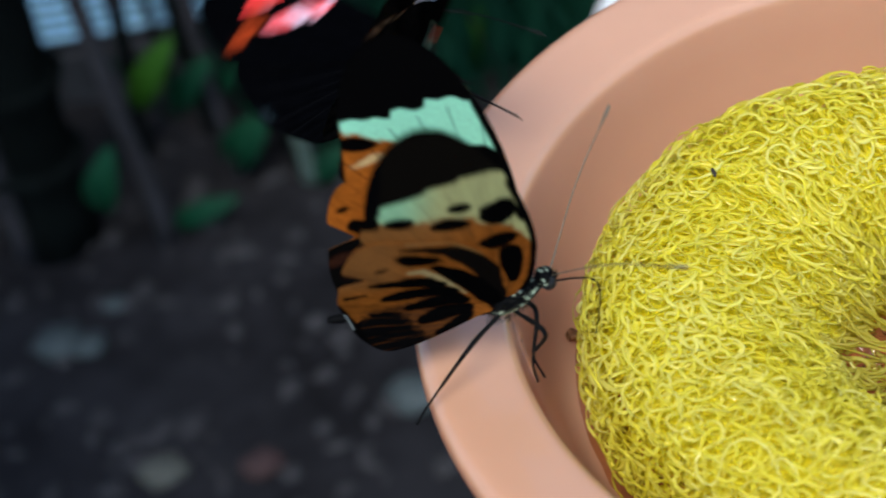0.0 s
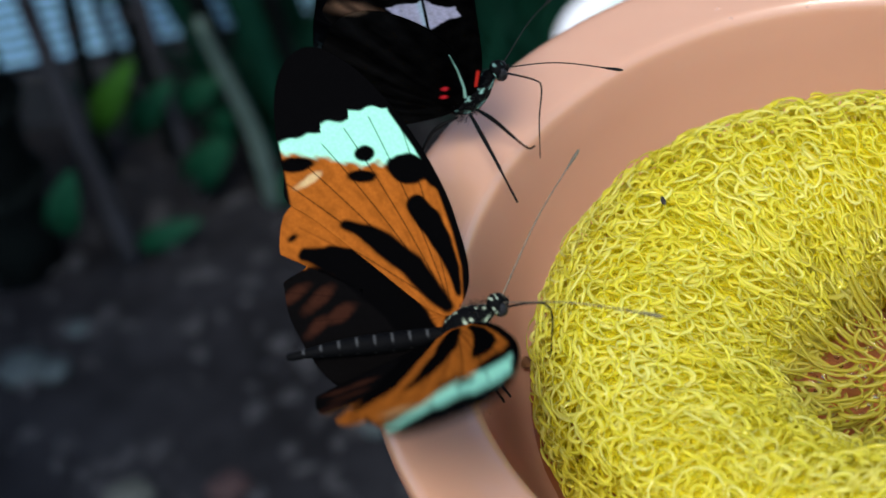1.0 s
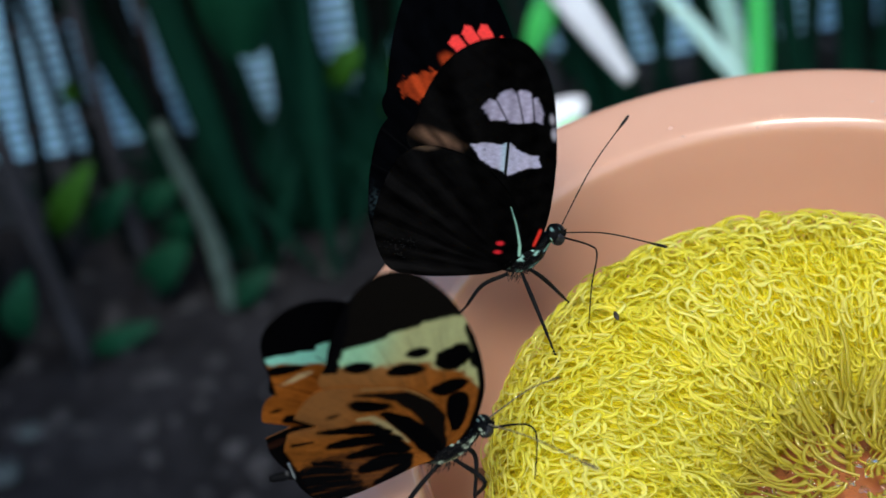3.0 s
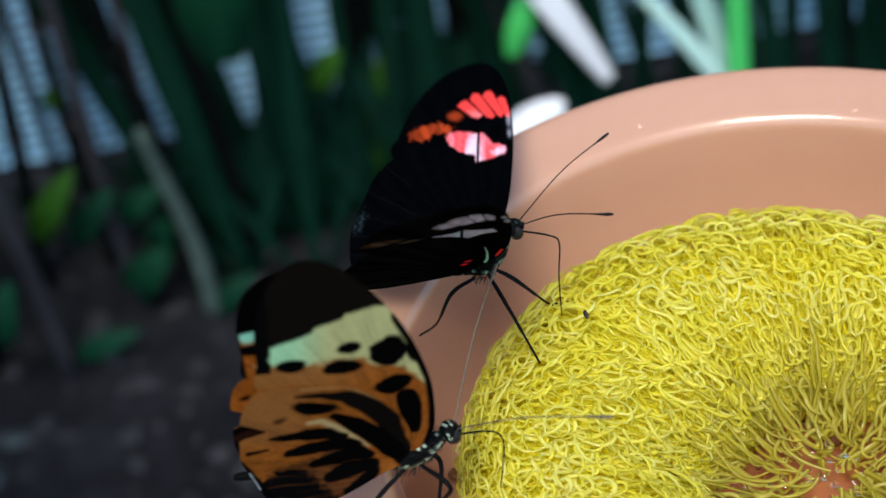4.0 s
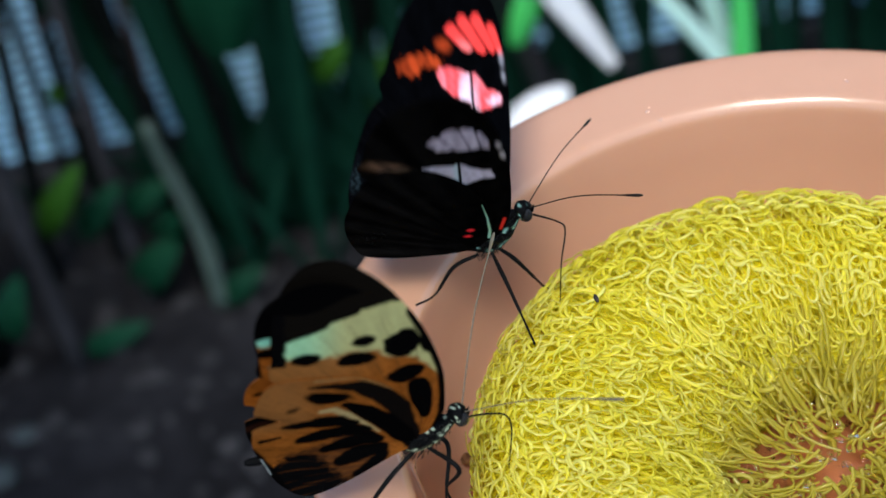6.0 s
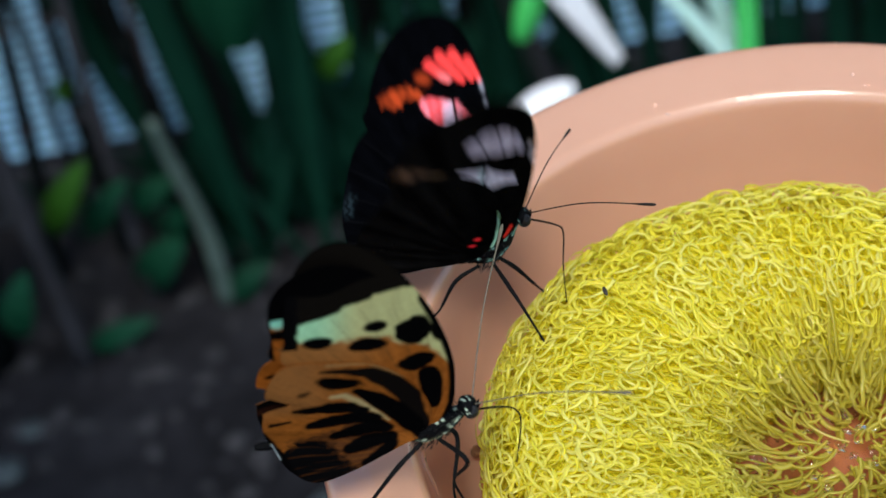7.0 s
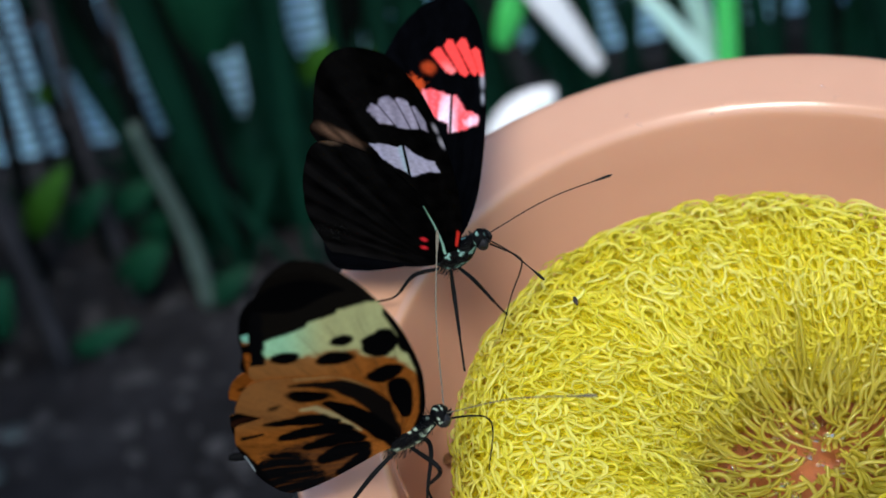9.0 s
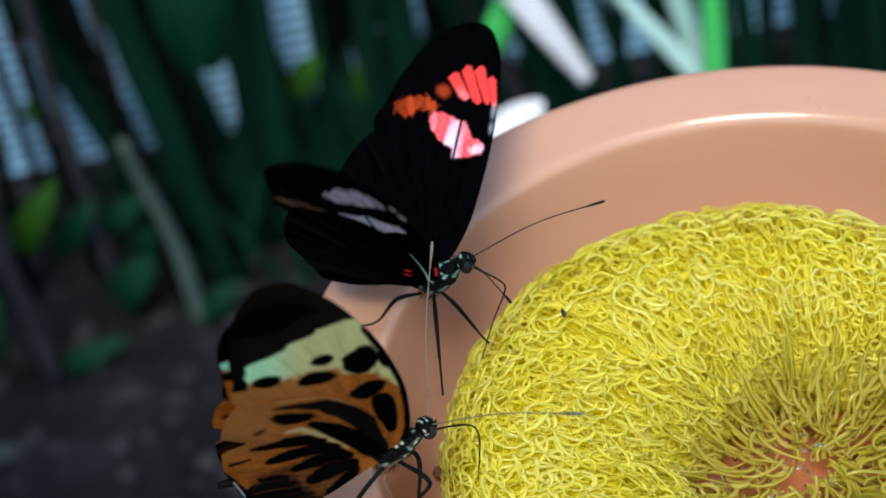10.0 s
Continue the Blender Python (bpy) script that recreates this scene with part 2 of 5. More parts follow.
def on_pad(th, ph, h):
    """A place on the ring-shaped pad: angle round the ring, angle round its tube, height over the surface."""
    squash = 1 + 0.03 * np.sin(3 * th + 1) + 0.02 * np.sin(7 * th)
    w = np.where(ph > math.pi, 0, ((1 + np.cos(ph)) / 2) ** 0.68)
    out = PAD_OUT + h * np.maximum(np.cos(ph), 0)
    inn = HOLE_R * (1 + 0.10 * np.sin(2 * th + 0.6) + 0.06 * np.sin(5 * th)) - h * np.maximum(-np.cos(ph), 0)
    x = w * (PAD[0] + out * np.cos(th)) + (1 - w) * (HOLE[0] + inn * np.cos(th))
    y = w * (PAD[1] + out * np.sin(th)) + (1 - w) * (HOLE[1] + inn * np.sin(th))
    return np.stack([x, y, PAD_Z + np.maximum((PAD_H * squash + h) * np.sin(ph), -0.0105)], -1)


def ribbons(name, p, up, w, tilt, plump=0.08):
    """Flat nylon strands: p places along each strand, up the way they face, w half widths, tilt their twist."""
    count, n = p.shape[:2]
    t = np.gradient(p, axis=1)
    t /= np.linalg.norm(t, axis=2)[..., None] + 1e-12
    side = np.cross(t, up)
    side /= np.linalg.norm(side, axis=2)[..., None] + 1e-12
    nor = np.cross(side, t)
    tilt = tilt[..., None]
    side, nor = np.cos(tilt) * side + np.sin(tilt) * nor, np.cos(tilt) * nor - np.sin(tilt) * side
    w = w[:, None, None]
    f = w * plump
    verts = np.stack([p + side * w + nor * f, p - side * w + nor * f, p - side * w - nor * f, p + side * w - nor * f], 2).reshape(-1, 3)
    base = (np.arange(count)[:, None, None] * n + np.arange(n - 1)[None, :, None]) * 4
    k = np.arange(4)[None, None, :]
    quad = np.stack([base + k, base + (k + 1) % 4, base + 4 + (k + 1) % 4, base + 4 + k], -1).reshape(-1, 4)
    me = bpy.data.meshes.new(name)
    me.vertices.add(len(verts))
    me.vertices.foreach_set("co", verts.ravel())
    me.loops.add(quad.size)
    me.loops.foreach_set("vertex_index", quad.ravel().astype(np.int32))
    me.polygons.add(len(quad))
    me.polygons.foreach_set("loop_start", np.arange(0, quad.size, 4, dtype=np.int32))
    me.update(calc_edges=True)
    return me


def drift(rng, rows, knots, n, size):
    """Random sway along closed rows: one value for each knot, smoothly joined over n places."""
    v = rng.normal(0, size, (rows, knots))
    at = np.arange(n) * knots / n
    i = np.floor(at).astype(int)
    f = at - i
    f = f * f * (3 - 2 * f)
    return v[:, i % knots] * (1 - f) + v[:, (i + 1) % knots] * f


def knit(rng, wales, courses, depth, run, wild, width):
    """One knitted layer of flat nylon tape: each course goes round the ring in loops that hook into the next one."""
    m = 16
    n = wales * m
    t = np.arange(n) / m
    turn = 2 * math.pi * t[None, :] + rng.uniform(0, 6.3, (courses, 1))
    c = np.arange(courses)[:, None]
    lo, hi = -0.62, math.pi + 0.55
    pitch = (hi - lo) / (courses - 1)
    th = (t[None, :] + 0.23 * np.sin(2 * turn) + drift(rng, courses, wales * 2, n, 0.22 * wild)) * 2 * math.pi / wales
    ph = lo + pitch * (c + (0.98 - 0.22 * smoothstep(1.7, 2.6, lo + pitch * c) + drift(rng, courses, wales, n, 0.25)) * np.cos(turn) + drift(rng, courses, wales * 2, n, 0.42 * wild))
    ph = ph + 0.05 * np.sin(5 * th + 2) + 0.04 * np.sin(11 * th + 3 * ph)
    h = depth + 0.00065 * np.cos(2 * turn) + drift(rng, courses, wales * 2, n, 0.00050 * wild)
    p = on_pad(th, ph, h)
    up = on_pad(th, ph, h + 0.001) - p
    tilt = drift(rng, courses, wales * 2, n, 1.0)
    # cut into runs, so that each has a tone of its own
    step = run * m
    cuts = n // step
    idx = (np.arange(cuts)[:, None] * step + np.arange(step + 5)[None, :]) % n
    p, up, tilt = (a[:, idx].reshape(courses * cuts, step + 5, *a.shape[2:]) for a in (p, up, tilt))
    return ribbons("nylon_mesh", p, up, rng.uniform(0.75, 1.25, len(p)) * width, tilt)


def pad():
    top = tagged(new("scouring_pad"), "ring-shaped yellow nylon mesh scouring pad, wet at its centre", "scouring pad")
    rng = np.random.default_rng(7)
    tagged(hang("nylon_mesh", knit(rng, 68, 29, 0.0002, 4, 0.5, 0.00024), NYLON, top, smooth=False), "curled glossy yellow nylon loops", kind="stuff")
    tagged(hang("nylon_mesh", knit(rng, 36, 17, 0.0005, 3, 0.8, 0.00020), NYLON, top, smooth=False), "loose outermost nylon loops", kind="stuff")
    tagged(hang("nylon_mesh", knit(rng, 64, 27, -0.0018, 4, 0.6, 0.00027), NYLON_DEEP, top, smooth=False), "packed deeper yellow nylon loops", kind="stuff")
    # the strands that run down into the wet centre, gather in bundles there and curl up
    count, n = 230, 48
    f = np.linspace(0, 1, n)[None, :]
    th0 = rng.uniform(0, 2 * math.pi, count)[:, None]
    bundle = np.round(th0 * 2.2) / 2.2
    start = on_pad(th0, rng.uniform(2.6, 3.5, count)[:, None], rng.uniform(-0.001, 0.0006, count)[:, None])
    goal = np.stack([0.0044 + 0.0045 * np.cos(bundle), -0.0048 + 0.0036 * np.sin(bundle), -0.0205 + 0.0014 * np.sin(bundle * 5)], -1) + rng.normal(0, 0.0009, (count, 1, 3))
    k = (f * rng.choice([0.35, 0.65, 1.0], count)[:, None])[..., None]
    p = start + (goal - start) * k
    p[..., 2] -= 0.0030 * np.sin(math.pi * np.clip(k[..., 0], 0, 1))
    sway = rng.normal(0, 0.0009, (count, 1, 3)) * np.sin(math.pi * f * 1.3)[..., None] + rng.normal(0, 0.0005, (count, 1, 3)) * np.sin(math.pi * f * 3.1)[..., None]
    tail = smoothstep(0.60, 0.80, f)
    wind = rng.uniform(0, 6.3, count)[:, None] + np.maximum(0, f - 0.6) / 0.4 * rng.uniform(3, 8, count)[:, None]
    curl = rng.uniform(0.0005, 0.0013, count)[:, None] * tail
    p = p + sway + np.stack([curl * np.cos(wind), curl * np.sin(wind), 0.5 * curl * np.sin(wind * 0.7)], -1)
    p[..., 2] = np.maximum(p[..., 2], -0.0236)
    up = np.broadcast_to(np.array([0.0, 0.0, 1.0]), p.shape)
    tagged(hang("inner_mesh", ribbons("inner_mesh", p, up, rng.uniform(0.00020, 0.00036, count), rng.normal(0, 0.8, count)[:, None] + f, 0.5), NYLON_CENTRE, top, smooth=True), "wet yellow strands drawn together at the centre", kind="stuff")
    # the packed inner layers, golden to carry the light bounced in the gaps
    g, q = 160, 64
    tt, pp = np.meshgrid(np.arange(g) * 2 * math.pi / g, np.arange(q) * 2 * math.pi / q, indexing="ij")
    v = on_pad(tt, pp, -0.0040 + 0.0004 * np.sin(tt * 31 + pp * 7) + 0.0004 * np.sin(pp * 17 - tt * 13)).reshape(-1, 3)
    faces = [(i * q + j, ((i + 1) % g) * q + j, ((i + 1) % g) * q + (j + 1) % q, i * q + (j + 1) % q) for i in range(g) for j in range(q)]
    hang("core", mesh_of("core", v, faces), CORE, top)
    return top


def syrup():
    """The shallow pool in the bowl: a rippled skin, drawn up where strands stand in it, and clinging beads."""
    verts, faces = [(0, 0, -0.0230)], []
    n = 120
    for k, r in enumerate(np.linspace(0.0005, 0.0497, 90)):
        for i in range(n):
            w = 2 * math.pi * i / n
            x, y = r * math.cos(w), r * math.sin(w)
            z = 0.0019 * noise.noise((x * 330, y * 330, 1)) + 0.0009 * abs(noise.noise((x * 760, y * 760, 5)))
            verts.append((x, y, -0.0230 + z))
        for i in range(n):
            j = (i + 1) % n
            if k:
                a, b = 1 + (k - 1) * n, 1 + k * n
                faces.append((a + i, b + i, b + j, a + j))
            else:
                faces.append((0, 1 + i, 1 + j))
    ob = hang("sugar_water", mesh_of("sugar_water", verts, faces), WATER)
    ob.visible_shadow = False
    tagged(ob, "shallow sugar water on the bowl's bottom, tinted for the hole's shade", "liquid")
    rng = np.random.default_rng(31)
    bm = bmesh.new()
    for _ in range(110):
        r, w = 0.0105 * math.sqrt(rng.uniform()), rng.uniform(0, 2 * math.pi)
        m = pose(-0.001 + r * math.cos(w), -0.001 + r * math.sin(w), rng.uniform(-0.0232, -0.0185), rng.uniform(-30, 30), 0, rng.uniform(0, 180))
        bmesh.ops.create_icosphere(bm, subdivisions=2, radius=rng.uniform(0.0002, 0.00048), matrix=m @ Matrix.Diagonal((1.0, rng.uniform(1.2, 2.6), 0.7, 1)))
    beads = tagged(part("beads", bm, DROPLET, ob), "small clear beads of liquid clinging to the strands", kind="stuff")
    beads.visible_shadow = False


def drop(x, y, z, r):
    bm = bmesh.new()
    bmesh.ops.create_uvsphere(bm, u_segments=12, v_segments=8, radius=r)
    bmesh.ops.scale(bm, vec=(1.2, 0.9, 0.45), verts=bm.verts)
    ob = part("water_drop", bm, DROPLET)
    ob.location = (x, y, z)
    ob.visible_shadow = False
    tagged(ob, "tiny clear water drop on the peach rim", "water drop", "drops on the rim")


def trickle():
    """A run of syrup that hangs just below the lip."""
    n = 30
    path, rad = [], []
    for i in range(n):
        f = i / (n - 1)
        w = math.pi - 0.135 + 0.14 * f
        r = np.interp(f, [0, 0.6, 1], [0.0566, 0.0563, 0.0553])
        path.append((r * math.cos(w), r * math.sin(w), np.interp(f, [0, 0.6, 1], [-0.0026, -0.0050, -0.0105])))
        rad.append(0.00055 * math.sin(math.pi * (0.06 + 0.9 * f)) * (1 + 0.25 * math.sin(f * 17)) + 0.00008)
    ob = tube("syrup_trickle", path, rad, DROPLET, sides=10)
    ob.visible_shadow = False
    tagged(ob, "clear syrup trickle below the bowl's lip", "liquid")


# a small insect on the wall, built as a motionless curled sliver
def insect():
    verts, faces = blade_data(0.0022, 0.0006, 0.5, 0.5, 9)
    ob = hang("dead_flake", mesh_of("dead_flake", np.array(verts), faces), INSECT)
    ob.matrix_world = Matrix.Translation((-0.0482, 0.0158, -0.0211)) @ pose(0, 0, 0, 0, 30, 20)
    tagged(ob, "tiny brown insect on the bowl's wall, shaped as a curled sliver", "debris")


bowl()
post()
pad()
syrup()
for _x, _y, _z, _r in [(-0.0150, 0.0561, -0.0014, 0.00035), (-0.0011, 0.0577, -0.0015, 0.00025), (-0.0025, 0.0601, -0.0009, 0.00028), (0.0110, 0.0561, -0.0019, 0.00030), (0.0083, 0.0601, -0.0009, 0.00022),
                       (0.0149, 0.0561, -0.0014, 0.00040), (0.0130, 0.0565, -0.0014, 0.00022), (0.0265, 0.0557, -0.0007, 0.00026), (0.0296, 0.0538, -0.0007, 0.00024), (0.0306, 0.0504, -0.0011, 0.00035)]:
    drop(_x, _y, _z, _r)
trickle()
insect()


# ---- butterflies ----
BLACK = np.array([0.0013, 0.0012, 0.0013])


def spot(u, v, cu, cv, ru, rv, turn=0.0, soft=0.28, wob=0.08, seed=1.0):
    """How far an uneven oval covers the plane, 0 to 1."""
    a = radians(turn)
    x, y = u - cu, v - cv
    p, q = (x * math.cos(a) + y * math.sin(a)) / ru, (y * math.cos(a) - x * math.sin(a)) / rv
    d = np.sqrt(p * p + q * q) - 1.1 - 0.5 * wob * ripple(u * 0.8, v * 0.8, seed)
    return 1 - smoothstep(-soft / min(ru, rv), soft / min(ru, rv), d)


def stroke(u, v, pts, soft=0.2, wob=0.15, seed=2.0):
    """Cover of a line through (u, v, half width) points."""
    best = np.full(u.shape, 9.0)
    for (a, b, r), (c, d, s) in zip(pts, pts[1:]):
        k = np.clip(((u - a) * (c - a) + (v - b) * (d - b)) / ((c - a) ** 2 + (d - b) ** 2), 0, 1)
        w = r + (s - r) * k + 0.12
        best = np.minimum(best, np.hypot(u - a - k * (c - a), v - b - k * (d - b)) - w)
    return 1 - smoothstep(-soft, soft, best + 0.6 * wob * ripple(u * 0.7, v * 0.7, seed))


def patch(u, v, corners, soft=0.18, wob=0.15, seed=3.0, grow=0.0):
    """Cover of a many-cornered patch with soft, frayed edges."""
    near, odd = np.full(u.shape, 99.0), np.zeros(u.shape, bool)
    for (a, b), (c, d) in zip(corners, corners[1:] + corners[:1]):
        k = np.clip(((u - a) * (c - a) + (v - b) * (d - b)) / ((c - a) ** 2 + (d - b) ** 2), 0, 1)
        near = np.minimum(near, np.hypot(u - a - k * (c - a), v - b - k * (d - b)))
        odd ^= ((b > v) != (d > v)) & (u < (c - a) * (v - b) / (d - b + 1e-9) + a)
    return 1 - smoothstep(-soft, soft, np.where(odd, -near, near) - grow + wob * ripple(u * 2.2, v * 2.2, seed))


def scales(u, v, seed=0.0):
    """Fine streaks that run out from the wing's root."""
    a, r = np.arctan2(v + 3, u + 0.01), np.hypot(u, v + 3)
    return np.sin(a * 61 + 0.7 * np.sin(r * 0.5 + seed)) * 0.5 + np.sin(a * 137 + 1.3 * np.sin(r * 0.9) + seed) * 0.3 + 0.2 * np.sin(a * 29 + r * 0.25 + seed)


def lay(col, colour, cover):
    return col + (np.array(colour) - col) * cover[..., None]


def veins(u, v, angles, reach=50.0, width=0.07, ou=0.0, ov=0.0):
    r, a = np.hypot(u - ou, v - ov), np.arctan2(v - ov, u - ou)
    out = np.zeros(u.shape)
    for w in angles:
        d = np.abs(a - radians(w) - 0.0025 * (r - 18)) * r
        out = np.maximum(out, (1 - smoothstep(width * 0.5, width * 1.8, d)) * (r > 1) * (r < reach))
    return out


FORE_ANGLES = (84, 92, 99, 106, 113, 120, 127, 134)
HIND_ANGLES = (112, 124, 136, 147, 158, 169, 181, 194)


def tiger_fore_upper(u, v):
    col = np.broadcast_to(np.array([0.255, 0.070, 0.009]), (*u.shape, 3)) * (1 + 0.12 * ripple(u, v, 4) + 0.14 * scales(u, v))[..., None]
    top = np.interp(u, [-19, -12.1, -11.9, -8.1, -7.9, -4.2, -1.7, 0.7, 2.4], [28.6, 28.4, 29.6, 29.0, 30.3, 30.0, 29.0, 25.6, 20.0]) + 0.15 * np.sin(u * 2.2)
    low = np.interp(u, [-18, -13.2, -7.6, -3.9, 0.1, 2.4], [27.2, 25.2, 22.6, 22.3, 21.2, 19.6])
    col = lay(col, (0.29, 0.64, 0.45), smoothstep(-0.7, 0.5, v - low + 0.5 * ripple(u, v, 3)))
    col = lay(col, BLACK * 1.3, smoothstep(-0.12, 0.12, v - top + 0.1 * ripple(u, v, 8)))
    col = lay(col, (0.62, 0.50, 0.25), 0.55 * spot(u, v, -15.0, 22.3, 1.6, 0.5, 20, 0.3, 0.5, 5))
    for c in ((-16.4, 24.9, 2.5, 0.95, -8), (-6.9, 24.1, 1.25, 1.0, 0), (-7.9, 21.1, 1.7, 0.8, -15), (-1.6, 20.6, 2.9, 1.8, -28), (1.5, 18.8, 1.1, 1.8, 10)):
        col = lay(col, BLACK, spot(u, v, *c, 0.22, 0.2, c[0]))
    col = lay(col, BLACK, stroke(u, v, [(-1.7, 15.6, 1.2), (-0.6, 13.3, 1.5), (0.5, 10.0, 1.2), (1.3, 6.0, 0.7), (1.3, 2.5, 0.3)]))
    col = lay(col, BLACK, stroke(u, v, [(-11.4, 15.2, 0.5), (-9.0, 13.6, 1.0), (-6.9, 11.4, 1.5), (-3.9, 7.6, 1.5), (-1.8, 3.5, 1.2), (-0.5, 1.2, 0.8)], 0.35))
    edge = np.interp(v, [0, 6, 11, 16.5, 23, 29], [2.4, 3.3, 3.1, 2.4, 0.6, -1.8])
    col = lay(col, BLACK, smoothstep(-1.15, -0.75, u - edge) * (v < 30))
    col = lay(col, BLACK, 0.75 * veins(u, v, FORE_ANGLES[1:], 29.5) * (v < 30))
    return lay(col, BLACK * 1.5, smoothstep(0.0, 0.35, -17.75 - u))


def tiger_fore_under(u, v):
    col = np.broadcast_to(np.array([0.20, 0.060, 0.009]), (*u.shape, 3)) * (1 + 0.12 * ripple(u, v, 4) + 0.12 * scales(u, v))[..., None]
    col = lay(col, (0.21, 0.098, 0.03), 0.6 * smoothstep(14, 22, v) * smoothstep(-2, -12, u))
    top = np.interp(u, [-18.2, -16.3, -11.6, -11.3, -8.1, -7.8, -4.3, -1.8, 0.4, 2.4], [26.6, 27.3, 28.5, 29.2, 30.4, 31.2, 31.9, 31.2, 25.6, 19])
    low = np.interp(u, [-17, -15.8, -12.9, -9.7, -6.1, -4.4, -0.8, 1.1, 2.4], [24.6, 24.2, 23.2, 23.2, 23.2, 21.6, 20.0, 17, 15])
    pale = smoothstep(-0.9, 0.7, v - low + 0.4 * ripple(u, v, 3))
    col = lay(col, (0.34, 0.33, 0.145), pale)
    col = lay(col, (0.27, 0.47, 0.27), pale * smoothstep(-9, -15, u))
    col = col * (1 + 0.10 * scales(u, v, 2))[..., None]
    col = lay(col, (0.06, 0.04, 0.015), 0.35 * veins(u, v, FORE_ANGLES, 30))
    col = lay(col, (0.0042, 0.0034, 0.0026), smoothstep(-0.25, 0.25, v - top + 0.15 * ripple(u, v, 8)))
    for c in ((-7.4, 25.1, 1.35, 0.95, 8), (-2.8, 23.5, 2.0, 2.5, 10), (0.2, 22.6, 0.8, 2.0, 10), (-8.2, 21.6, 2.0, 1.25, 0), (-2.1, 16.7, 2.15, 1.7, 8), (-14.2, 23.4, 1.7, 1.1, -5)):
        col = lay(col, BLACK, spot(u, v, *c, 0.25, 0.25, c[0]))
    col = lay(col, BLACK, stroke(u, v, [(-0.5, 13.9, 1.2), (0.0, 11.5, 1.4), (0.6, 8.0, 1.0), (0.9, 5.6, 0.5)]))
    edge = np.interp(v, [0, 6, 11, 16.5, 23, 29], [2.4, 3.3, 3.1, 2.4, 0.6, -1.8])
    col = lay(col, BLACK, smoothstep(-0.95, -0.5, u - edge) * (v < 30))
    return lay(col, BLACK * 1.5, smoothstep(0.0, 0.5, -16.3 - u + 0.2 * ripple(u, v, 1)) * (v > 22.5))


def tiger_hind_upper(u, v):
    col = np.broadcast_to(np.array([0.255, 0.070, 0.009]), (*u.shape, 3)) * (1 + 0.12 * ripple(u, v, 4) + 0.14 * scales(u, v))[..., None]
    low = np.interp(u, [-22, -17.2, -11.8, -7, -4.3, -2], [9.6, 11.0, 8.4, 2.6, -2.6, -5])
    below = smoothstep(-0.4, 0.4, low - v + 0.4 * ripple(u, v, 6))
    col = lay(col, (0.0025, 0.0022, 0.0022), below)
    col = lay(col, BLACK, stroke(u, v, [(-17.4, 12.6, 0.7), (-14.5, 11.3, 1.6), (-11.8, 9.7, 2.2), (-7, 3.9, 2.5), (-4.5, -1.3, 2.0)], 0.3, 0.3))
    for c in ((-16.6, 6.2, 2.2, 0.8, 30), (-14.2, 3.6, 1.8, 0.9, 20), (-19.6, 7.6, 1.8, 0.7, 20), (-17.6, 2.6, 1.6, 0.7, 35)):
        col = lay(col, (0.15, 0.045, 0.022), 0.16 * spot(u, v, *c, 0.5, 0.4, c[1]))
    col = lay(col, BLACK, spot(u, v, -18.6, 15.2, 0.7, 0.4, 20))
    col = lay(col, BLACK, 0.4 * veins(u, v, HIND_ANGLES, 24))
    return lay(col, BLACK, smoothstep(-0.5, -0.1, np.hypot(u + 11, (v - 6) * 0.9) - 11.6) * (v < 8))


